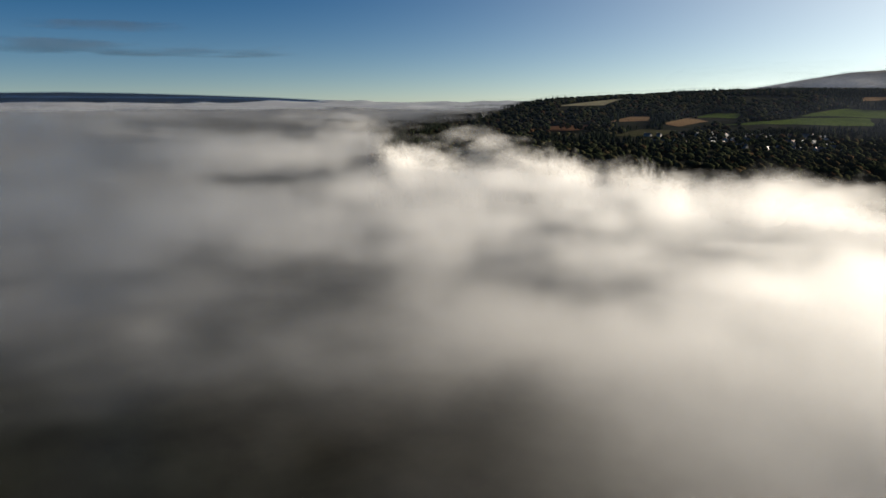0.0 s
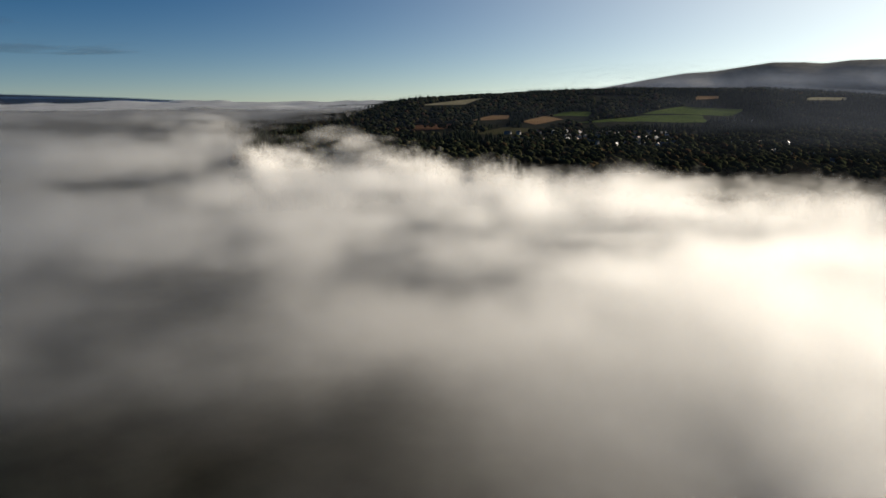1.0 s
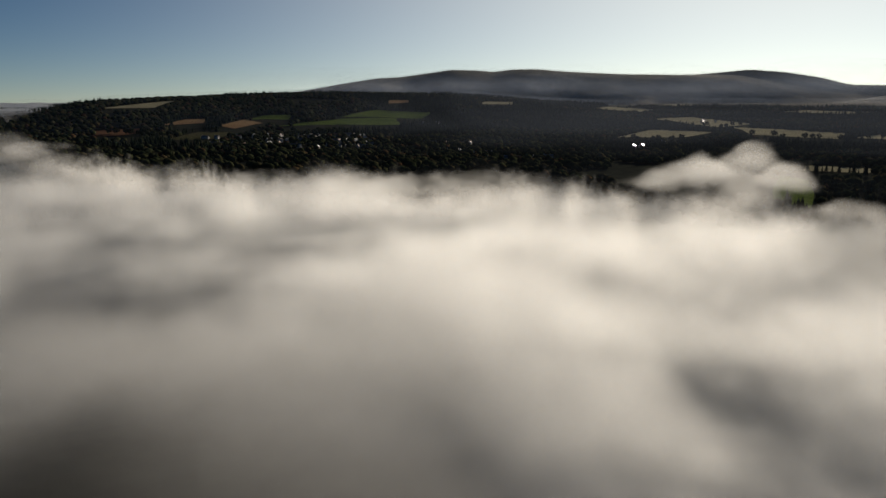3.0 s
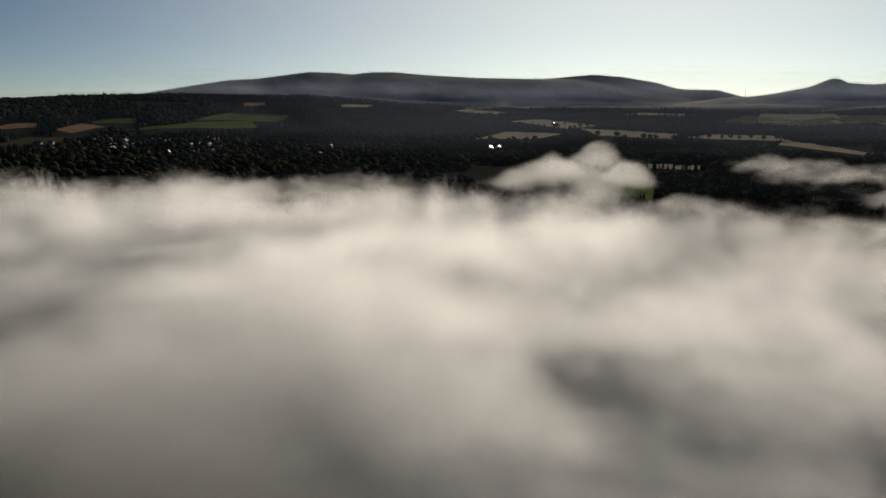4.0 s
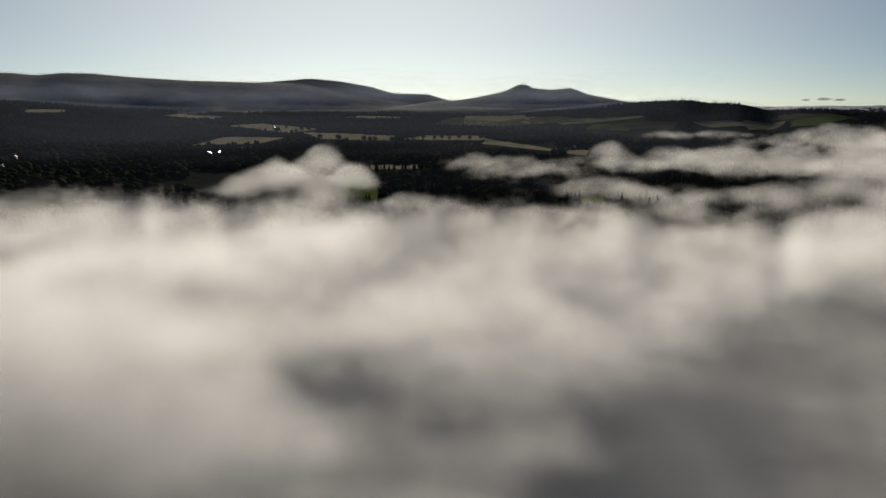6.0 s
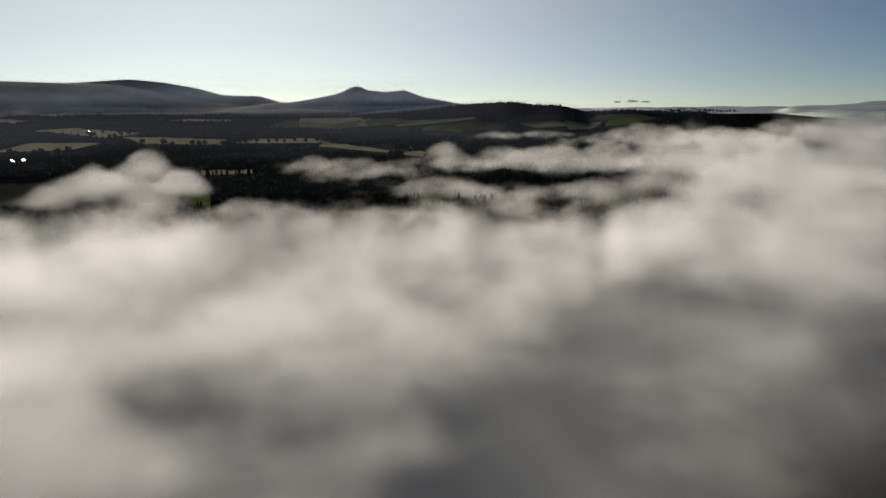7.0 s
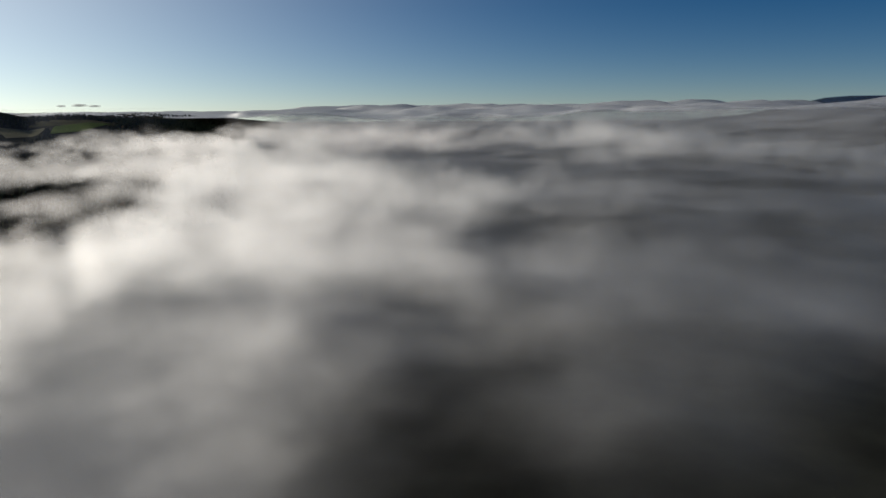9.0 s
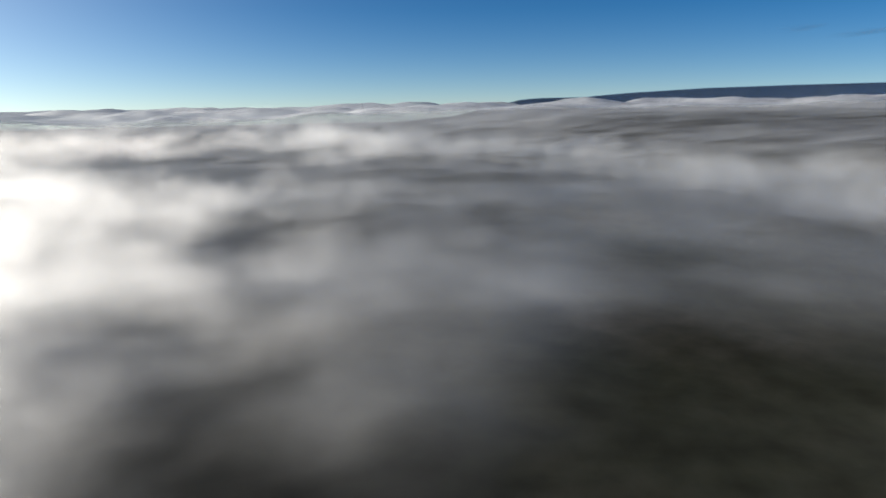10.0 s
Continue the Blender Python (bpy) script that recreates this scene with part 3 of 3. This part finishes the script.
field("pale clearing between hillside plantations", M_PALE, -939, 2624, -971, 2782, -900, 2950, -854, 2798)
field("greenish field on the valley slope", M_GRASS, 807, 1930, 871, 2009, 927, 1862, 874, 1780)
field("dull rolling pasture before the crag", M_OLIVE, 440, 2520, 640, 2980, 894, 2379, 872, 2092)
field("green paddock beside the fog", M_GRASS, 40, 820, 66, 1120, 104, 1060, 84, 800)
field("green paddock under drifting fog", M_GRASS, 288, 720, 332, 828, 356, 792, 322, 705)
field("yellow-green paddock under drifting fog", M_GRASS, 386, 690, 422, 753, 442, 722, 406, 671)
field("sunlit strip of pasture behind the pines", M_PALE, 85, 1199, 121, 1277, 210, 1250, 190, 1177)
field("small bright field by the village", M_PALE, 537, 1396, 584, 1476, 619, 1444, 564, 1338)
field("olive pasture on the eastern slope", M_OLIVE, 821, 1886, 904, 1945, 1041, 1807, 972, 1716)
field("grey-green pasture below the skyline wood", M_OLIVE, 1320, 1800, 1480, 1980, 1640, 1830, 1426, 1672)
field("pale field on the lower moor", M_PALE, -420, 3420, -330, 3640, -120, 3560, -200, 3380)
field("pale field on the lower moor", M_PALE, 150, 3000, 260, 3180, 480, 3080, 380, 2930)

field("dull olive pasture below the crag", M_ROUGH, 730, 3150, 982, 3030, 775, 2183, 560, 2465)
field("rolling olive pasture on the eastern slope", M_ROUGH, 830, 2300, 1038, 1960, 994, 1960, 806, 2100)
field("grey-green pasture under the skyline wood", M_ROUGH, 1060, 1800, 1181, 1775, 1180, 1640, 1059, 1660)
field("grey-green pasture under the skyline wood", M_ROUGH, 1204, 1760, 1330, 1735, 1220, 1631, 1110, 1592)
field("green pasture at the end of the hill", M_GRASS, 1350, 1730, 1544, 1735, 1337, 1583, 1240, 1614)
field("pale stubble strip near the hamlet", M_PALE, 488, 1857, 550, 1500, 529, 1440, 432, 1680)


# ---- woods ----
def foliage(name, stops):
    m, n, l, p = material(name)
    g = n.new("ShaderNodeNewGeometry")
    island = ramp(n, l, g.outputs["Random Per Island"], stops)
    grain = ramp(n, l, noise_node(n, l, 0.7, 3), [(0.3, (0.55, 0.55, 0.55)), (0.7, (1.4, 1.4, 1.4))])
    l.new(mix_colour(n, l, island, grain, 0.8, "MULTIPLY"), p.inputs["Base Color"])
    p.inputs["Roughness"].default_value = 0.95
    p.inputs["Specular IOR Level"].default_value = 0.0
    return m


M_LEAF = foliage("broadleaf", [(0.0, (0.018, 0.024, 0.012)), (0.6, (0.03, 0.034, 0.017)), (0.9, (0.042, 0.038, 0.02)), (1.0, (0.06, 0.036, 0.02))])
M_NEEDLE = foliage("conifer", [(0.0, (0.012, 0.018, 0.011)), (0.6, (0.018, 0.025, 0.015)), (1.0, (0.027, 0.032, 0.019))])
M_BARK = earth("bark", [(0.3, (0.05, 0.038, 0.028)), (0.7, (0.1, 0.08, 0.06))], 0.8, 6.0)

ico = bmesh.new()
bmesh.ops.create_icosphere(ico, subdivisions=1, radius=1)
ICO_V = np.array([v.co for v in ico.verts])
ICO_F = np.array([[v.index for v in f.verts] for f in ico.faces])
ico.free()


def spire(sides, tiers):
    """A ragged cone of drooping tiers, one unit high."""
    v, f = [], []
    for k in range(tiers):
        base, tip = 0.12 + 0.62 * k / tiers, 0.12 + 0.62 * k / tiers + 0.88 / tiers * 1.55
        w = 0.26 * (1 - 0.8 * k / tiers)
        o = len(v)
        for s in range(sides):
            a = 2 * math.pi * (s + 0.5 * k) / sides
            v.append((w * math.cos(a), w * math.sin(a), base - 0.03 * (s % 2)))
        v.append((0, 0, min(tip, 1.0)))
        f += [(o + s, o + (s + 1) % sides, o + sides) for s in range(sides)]
    return np.array(v), np.array(f)


def scattered(name, shapes, spots, sizes, mat, rng, smooth=False):
    """Many small copies of the shapes joined into one mesh."""
    vs, fs, count = [], [], 0
    which = rng.integers(0, len(shapes), len(spots))
    for k, (v, f) in enumerate(shapes):
        sel = which == k
        p, s = spots[sel], sizes[sel]
        a = rng.uniform(0, 2 * math.pi, len(p))
        c, n = np.cos(a)[:, None], np.sin(a)[:, None]
        w = rng.uniform(0.8, 1.25, (len(p), 1))
        x, y, z = v[:, 0][None], v[:, 1][None], v[:, 2][None]
        vv = np.stack([(x * c - y * n) * s[:, :1] * w + p[:, :1], (x * n + y * c) * s[:, :1] / w + p[:, 1:2], z * s[:, 1:2] + p[:, 2:3]], -1)
        ff = f[None] + (np.arange(len(p)) * len(v))[:, None, None] + count
        vs.append(vv.reshape(-1, 3)), fs.append(ff.reshape(-1, 3))
        count += len(p) * len(v)
    vs, fs = np.concatenate(vs), np.concatenate(fs)
    me = bpy.data.meshes.new(name)
    me.vertices.add(len(vs))
    me.vertices.foreach_set("co", vs.astype(np.float32).reshape(-1))
    me.loops.add(fs.size)
    me.loops.foreach_set("vertex_index", fs.reshape(-1).astype(np.int32))
    me.polygons.add(len(fs))
    me.polygons.foreach_set("loop_start", np.arange(0, fs.size, 3, dtype=np.int32))
    me.update(calc_edges=True)
    me.materials.append(mat)
    return new(name, me)


def in_field(x, y, grow=0.0):
    hit = np.zeros(x.shape, bool)
    for c in FIELDS:
        m = c.mean(0)
        q = m + (c - m) * (1 + grow)
        area = np.sum(q[:, 0] * np.roll(q[:, 1], -1) - np.roll(q[:, 0], -1) * q[:, 1])
        inside = np.ones(x.shape, bool)
        for i in range(4):
            a, b = q[i], q[(i + 1) % 4]
            inside &= ((b[0] - a[0]) * (y - a[1]) - (b[1] - a[1]) * (x - a[0])) * np.sign(area) > 0
        hit |= inside
    return hit


TOWN = (-905, 1400)
rng = np.random.default_rng(4)


def crown_shape():
    """A lumpy crown: a sphere pushed in and out, flattened below."""
    v = ICO_V * (1 + rng.uniform(-0.28, 0.3, (len(ICO_V), 1)))
    v[:, 2] = np.where(v[:, 2] < 0, v[:, 2] * 0.6, v[:, 2])
    return v, ICO_F[rng.permutation(len(ICO_F))[:]]


def wood(name, label, count, r0, r1, shapes, size, high, mat, want, seed, lift):
    g = np.random.default_rng(seed)
    r = np.sqrt(g.uniform(r0 ** 2, r1 ** 2, count))
    x, y = place(r, g.uniform(-50, 64, count))
    patch = fbm(x, y, 330, 4, 101)
    keep = want(x, y, r, patch) & ~in_field(x, y, 0.03)
    for d in (45, 90, 135):  # open verges below the fields
        keep &= ~in_field(x * (1 + d / r), y * (1 + d / r)) | (r < 1100)
    town = ((x - TOWN[0]) / 330) ** 2 + ((y - TOWN[1]) / 210) ** 2
    keep &= (town > 1) | (g.uniform(0, 1, count) < 0.8)
    x, y, r = x[keep], y[keep], r[keep]
    s = g.uniform(0.7, 1.25, len(x)) * (1 + 0.25 * ease(1800, 3000, r))
    sizes = np.stack([s * size, s * high], -1)
    spots = np.stack([x, y, ground_z(x, y) + lift * sizes[:, 1] - 0.5], -1)
    ob = scattered(name, shapes, spots, sizes, mat, g)
    return tagged(ob, label, "woodland", kind="stuff")


def pines_want(x, y, r, patch):
    return patch > 0.05


def leaves_want(x, y, r, patch):
    return (patch < 0.12) & (patch > -0.42)


wood("conifer_plantation", "dark conifer plantation covering the hillside", 52000, 700, 3350, [spire(6, 3), spire(5, 3), spire(7, 4)], 17, 17, M_NEEDLE, pines_want, 21, 0.0)
wood("broadleaf_wood", "dark broadleaf wood between the fields", 36000, 640, 3300, [crown_shape() for _ in range(5)], 6.5, 6.5, M_LEAF, leaves_want, 22, 0.75)


# ---- single trees ----
def part(name, mesh, mat, parent, label=""):
    """Links a mesh as one part of a thing."""
    mesh.materials.append(mat)
    ob = new(name, mesh)
    ob.parent = parent
    return tagged(ob, label) if label else ob


def mesh_of(name, verts, faces, smooth=False):
    me = bpy.data.meshes.new(name)
    me.from_pydata([tuple(map(float, v)) for v in verts], [], [tuple(map(int, f)) for f in faces])
    me.update()
    if smooth:
        me.polygons.foreach_set("use_smooth", np.ones(len(me.polygons), bool))
    return me


def limb(verts, faces, a, b, ra, rb, sides=6):
    """A tapered stem from a to b."""
    a, b = Vector(a), Vector(b)
    q = (b - a).to_track_quat("Z", "Y")
    o = len(verts)
    for p, r in ((a, ra), (b, rb)):
        for k in range(sides):
            t = 2 * math.pi * k / sides
            verts.append(p + q @ Vector((r * math.cos(t), r * math.sin(t), 0)))
    faces += [(o + k, o + (k + 1) % sides, o + sides + (k + 1) % sides, o + sides + k) for k in range(sides)]
    faces.append(tuple(range(o + sides, o + 2 * sides)))


def broad_tree(seed, high, wide):
    """A broadleaf tree: a forked trunk and a crown of many leaf clumps with gaps between them."""
    g = np.random.default_rng(seed)
    tree = tagged(new("tree"), "dark broadleaf tree with a ragged autumn crown", "tree", "valley trees")
    v, f = [], []
    limb(v, f, (0, 0, -0.6), (0.2, 0.1, high * 0.42), high * 0.028, high * 0.017)
    tips = []
    for k in range(7):
        t = 2.4 * k + g.uniform(-0.3, 0.3)
        start = Vector((0.2, 0.1, high * g.uniform(0.26, 0.44)))
        end = Vector((math.cos(t) * wide * 0.36, math.sin(t) * wide * 0.36, high * g.uniform(0.5, 0.82)))
        limb(v, f, start, end, high * 0.012, high * 0.005, 5)
        tips.append(end)
    part("trunk", mesh_of("trunk", v, f, True), M_BARK, tree)
    vs, fs = [], []
    for k in range(46):
        u = g.normal(0, 1, 3)
        u /= np.linalg.norm(u)
        rad = g.uniform(0.55, 1.0)
        c = np.array([u[0] * wide * 0.5 * rad, u[1] * wide * 0.5 * rad, high * 0.62 + u[2] * high * 0.36 * rad])
        s = g.uniform(0.09, 0.17) * wide
        m = ICO_V * (1 + g.uniform(-0.4, 0.4, (len(ICO_V), 1))) * s * np.array([1, 1, 0.75])
        fs += list(ICO_F + len(vs))
        vs += list(m + c)
    part("crown", mesh_of("crown", vs, fs), M_LEAF, tree, "ragged crown of dark green and russet leaves")
    return tree


def pine_tree(seed, high, wide):
    """A conifer: a straight stem and drooping whorls of ragged branches."""
    g = np.random.default_rng(seed)
    tree = tagged(new("pine_tree"), "tall dark conifer with a pointed crown", "tree", "valley conifers")
    v, f = [], []
    limb(v, f, (0, 0, -0.6), (0, 0, high * 0.96), high * 0.02, high * 0.003)
    part("trunk", mesh_of("trunk", v, f, True), M_BARK, tree)
    vs, fs = [], []
    for k in range(11):
        z = high * (0.16 + 0.8 * k / 11)
        reach = wide * 0.5 * (1 - k / 11.5) ** 0.8
        for b in range(8):
            t = 2 * math.pi * (b + 0.5 * (k % 2)) / 8 + g.uniform(-0.2, 0.2)
            r = reach * g.uniform(0.7, 1.15)
            d = np.array([math.cos(t), math.sin(t), 0.0])
            n = np.array([-d[1], d[0], 0.0])
            w = r * 0.36
            o = len(vs)
            vs += [np.array([0, 0, z + high * 0.05]), d * r * 0.6 + n * w + [0, 0, z - high * 0.01], d * r + [0, 0, z - high * 0.045],
                   d * r * 0.6 - n * w + [0, 0, z - high * 0.01], d * r * 0.5 + [0, 0, z - high * 0.05]]
            fs += [(o, o + 1, o + 2), (o, o + 2, o + 3), (o + 1, o + 4, o + 2), (o + 2, o + 4, o + 3), (o, o + 4, o + 1), (o, o + 3, o + 4)]
    part("crown", mesh_of("crown", vs, fs), M_NEEDLE, tree, "drooping dark green branches")
    return tree


def stand(x, y, sink=0.0):
    return float(ground_z(np.array([x]), np.array([y]))[0]) - sink


def plant(kind, x, y, size, turn):
    m = pose(x, y, stand(x, y), 0, 0, turn)
    ob = copy_thing(kind, m)
    ob.scale = (size, size, size)
    return ob


BROAD = [broad_tree(31, 17, 14), broad_tree(32, 15, 12), broad_tree(33, 19, 13)]
PINES = [pine_tree(41, 21, 9), pine_tree(42, 18, 7.5)]
first = {}
# rows and clumps: kinds, ends, number, spread
for kinds, x0, y0, x1, y1, number, spread in ((BROAD, -250, 1668, 44, 1650, 22, 9), (BROAD, 40, 1905, 240, 1800, 9, 14), (BROAD, 250, 1870, 500, 1800, 12, 12),
                                              (PINES, 95, 1150, 190, 1130, 16, 26), (PINES, 118, 905, 160, 925, 9, 14), (PINES, 215, 1120, 300, 1080, 9, 22),
                                              (BROAD, 330, 960, 460, 900, 10, 24), (BROAD, 260, 845, 300, 850, 5, 10), (BROAD, 440, 800, 560, 780, 9, 20),
                                              (BROAD, -1330, 1180, -1260, 1225, 8, 5), (BROAD, 1180, 2020, 1560, 1800, 26, 34), (BROAD, -100, 2230, 20, 2290, 6, 16)):
    for k in range(number):
        u = (k + random.uniform(0.1, 0.9)) / number
        x, y = x0 + (x1 - x0) * u + random.gauss(0, spread * 0.5), y0 + (y1 - y0) * u + random.gauss(0, spread)
        kind, size, turn = random.choice(kinds), random.uniform(0.72, 1.12), random.uniform(0, 360)
        if kind.name not in first:
            first[kind.name] = True
            kind.matrix_basis = pose(x, y, stand(x, y), 0, 0, turn)
        else:
            plant(kind, x, y, size, turn)
for kind in BROAD + PINES:
    if kind.name not in first:
        kind.matrix_basis = pose(150 + random.uniform(-20, 20), 1140, stand(150, 1140))


# ---- houses ----
def plain(name, colour, rough, metal=0.0, scale=0.5):
    m, n, l, p = material(name)
    dark = tuple(c * 0.72 for c in colour)
    l.new(ramp(n, l, noise_node(n, l, scale, 5), [(0.3, dark), (0.65, colour)]), p.inputs["Base Color"])
    p.inputs["Roughness"].default_value, p.inputs["Metallic"].default_value = rough, metal
    return m


M_HARL = plain("white_render", (0.4, 0.39, 0.36), 0.9)
M_STONE = plain("grey_stone", (0.24, 0.22, 0.2), 0.9)
M_SLATE = plain("wet_slate", (0.07, 0.075, 0.085), 0.33)
M_TILE = plain("red_clay_tile", (0.2, 0.09, 0.055), 0.6)
M_STEEL = plain("galvanised_sheet", (0.55, 0.56, 0.57), 0.34, 0.9)
M_PANE = plain("window_glass", (0.03, 0.035, 0.04), 0.08)
M_DOOR = plain("painted_door", (0.12, 0.05, 0.04), 0.5)


def box(x0, y0, z0, x1, y1, z1):
    v = [(x, y, z) for z in (z0, z1) for x, y in ((x0, y0), (x1, y0), (x1, y1), (x0, y1))]
    return v, [(0, 3, 2, 1), (4, 5, 6, 7), (0, 1, 5, 4), (1, 2, 6, 5), (2, 3, 7, 6), (3, 0, 4, 7)]


def house(label, category, long, wide, eaves, pitch, wall_mat, roof_mat, chimney=True, windows=3, group="town houses"):
    """A gabled building, its ridge along y."""
    h = tagged(new(category.replace(" ", "_")), label, category, group)
    rise = wide / 2 * math.tan(radians(pitch))
    w, q = wide / 2, long / 2
    v = [(-w, -q, -1.5), (w, -q, -1.5), (w, q, -1.5), (-w, q, -1.5), (-w, -q, eaves), (w, -q, eaves), (w, q, eaves), (-w, q, eaves), (0, -q, eaves + rise), (0, q, eaves + rise)]
    part("wall", mesh_of("wall", v, [(0, 1, 5, 8, 4), (2, 3, 7, 9, 6), (1, 2, 6, 5), (3, 0, 4, 7), (0, 3, 2, 1)]), wall_mat, h)
    o, t = 0.35, 0.16
    drop = o * math.tan(radians(pitch))
    for side in (-1, 1):
        e = (side * (w + o), eaves - drop)
        v = [(e[0], -q - o, e[1] + 0.02), (0, -q - o, eaves + rise + 0.02), (0, q + o, eaves + rise + 0.02), (e[0], q + o, e[1] + 0.02)]
        v += [(x, y, z + t) for x, y, z in v]
        part("roof", mesh_of("roof", v, [(0, 1, 2, 3), (4, 7, 6, 5), (0, 4, 5, 1), (1, 5, 6, 2), (2, 6, 7, 3), (3, 7, 4, 0)]), roof_mat, h)
    if chimney:
        part("chimney", mesh_of("chimney", *box(-0.45, q - 1.0, eaves + rise - 0.5, 0.45, q - 0.2, eaves + rise + 1.3)), wall_mat, h)
    for side in (-1, 1):
        for k in range(windows):
            y = -q + long * (k + 0.5) / windows
            x = side * (w + 0.03)
            part("window", mesh_of("window", *box(x - 0.04, y - 0.55, eaves * 0.42, x + 0.04, y + 0.55, eaves * 0.42 + 1.25)), M_PANE, h)
    part("door", mesh_of("door", *box(-0.5, -q - 0.05, 0, 0.5, -q + 0.05, 2.05)), M_DOOR, h)
    return h


KINDS = [house("white rendered house with a wet slate roof", "house", 9.5, 6.5, 4.6, 47, M_HARL, M_SLATE),
         house("grey stone cottage with a steep slate roof", "house", 8.5, 6, 2.8, 52, M_STONE, M_SLATE, windows=2),
         house("pale rendered house with a red tile roof", "house", 9, 6.5, 4.6, 42, M_HARL, M_TILE),
         house("long white terrace with a slate roof", "house", 18, 6.5, 4.6, 48, M_HARL, M_SLATE, windows=6)]
used = set()


def settle_house(kind, x, y, turn):
    m = pose(x, y, stand(x, y) + 0.3, 0, 0, turn)
    if kind.name in used:
        return copy_thing(kind, m)
    used.add(kind.name)
    kind.matrix_basis = m
    return kind


# streets of the town in the wood, and scattered cottages
for x0, y0, x1, y1, number in ((-1010, 1345, -830, 1480, 14), (-990, 1300, -790, 1450, 15), (-960, 1240, -760, 1400, 16), (-930, 1190, -720, 1350, 15), (-890, 1150, -690, 1300, 13),
                               (-1120, 1250, -1020, 1320, 6), (-1000, 1130, -930, 1170, 4), (-700, 1420, -560, 1500, 7), (-560, 1330, -420, 1290, 6), (-420, 1200, -300, 1260, 5)):
    for k in range(number):
        u = (k + 0.5) / number
        x, y = x0 + (x1 - x0) * u + random.gauss(0, 5), y0 + (y1 - y0) * u + random.gauss(0, 9)
        settle_house(random.choice(KINDS), x, y, 12 + random.gauss(0, 16) + random.choice([0, 0, 90]))
# a hamlet by the green pastures and one beside the bright field
for x, y, turn in ((-905, 1930, 10), (-880, 1955, 20), (-860, 1940, 5), (-850, 1985, 95), (-830, 1960, 12), (560, 1455, 20), (585, 1470, 100), (600, 1490, 15), (540, 1440, 5), (-60, 2455, 4), (-95, 2470, 90)):
    settle_house(random.choice(KINDS[:3]), x, y, turn)
BARN = house("large farm shed with a shining steel roof", "barn", 20, 12, 4.5, 37, M_STONE, M_STEEL, False, 2, "farm sheds")
for x, y, turn in ((-196, 1512, 2), (-178, 1520, -3), (-170, 1546, 5), (-150, 1655, 0), (-100, 2440, 0)):
    settle_house(BARN, x, y, turn)

# the mast on the saddle of the hills
v, f = [], []
for k in range(4):
    t = math.pi / 4 + math.pi / 2 * k
    limb(v, f, (2.6 * math.cos(t), 2.6 * math.sin(t), -2), (0.5 * math.cos(t), 0.5 * math.sin(t), 42), 0.5, 0.35, 4)
mast = tagged(new("radio_mast"), "slim steel lattice mast on the hill saddle", "mast")
part("leg", mesh_of("leg", v, f), M_STEEL, mast, "four tapering lattice legs")
for z, w in ((12, 2.2), (22, 1.7), (31, 1.3), (39, 3.2)):
    v, f = [], []
    limb(v, f, (-w, 0, z), (w, 0, z), 0.3, 0.3, 4)
    limb(v, f, (0, -w, z), (0, w, z), 0.3, 0.3, 4)
    part("crossarm", mesh_of("crossarm", v, f), M_STEEL, mast)
mx, my = place(4180, -11.9)
mast.matrix_basis = pose(float(mx), float(my), stand(float(mx), float(my)))

# ---- clouds ----
M_CIRRUS = fog_material("thin_cloud", 0.4, 300, 2, 0.12, 1.6, 0.03, 0.0, tint=(0.34, 0.37, 0.42))


def thin_cloud(a0, a1, r0, r1, z, seed):
    A, R = np.meshgrid(np.radians(np.linspace(a0, a1, 70)), np.linspace(r0, r1, 50))
    x, y = -R * np.sin(A), R * np.cos(A)
    u, v = (np.degrees(A) - a0) / (a1 - a0), (R - r0) / (r1 - r0)
    d = ease(0, 0.3, u) * ease(1, 0.6, u) * ease(0, 0.25, v) * ease(1, 0.75, v) * (0.35 + 0.9 * fbm(x * 0.25, y, 330, 4, seed))
    ob = sheet("thin_cloud", x, y, z + 8 * fbm(x, y, 300, 3, seed + 1), M_CIRRUS, attribute=np.clip(d, 0, 1))
    return tagged(ob, "thin grey streak of high cloud", "cloud", kind="stuff")


thin_cloud(66, 100, 3300, 4850, 380, 121)
thin_cloud(74, 98, 3000, 3600, 420, 124)
thin_cloud(-130, -112, 3600, 4800, 470, 127)
puffs = heaps("small_clouds", [(*place(4700, a), z, w, w * 0.7, h) for a, z, w, h in
                               ((-38.5, 143, 40, 7), (-39.6, 147, 48, 9), (-40.6, 142, 36, 6))], fog_material("small_cloud", 0.3, 40, 7, 0.0, 1.8, 0.4, 0.2), 17)
tagged(puffs, "small grey puffs of cloud over the horizon", "cloud", kind="stuff")
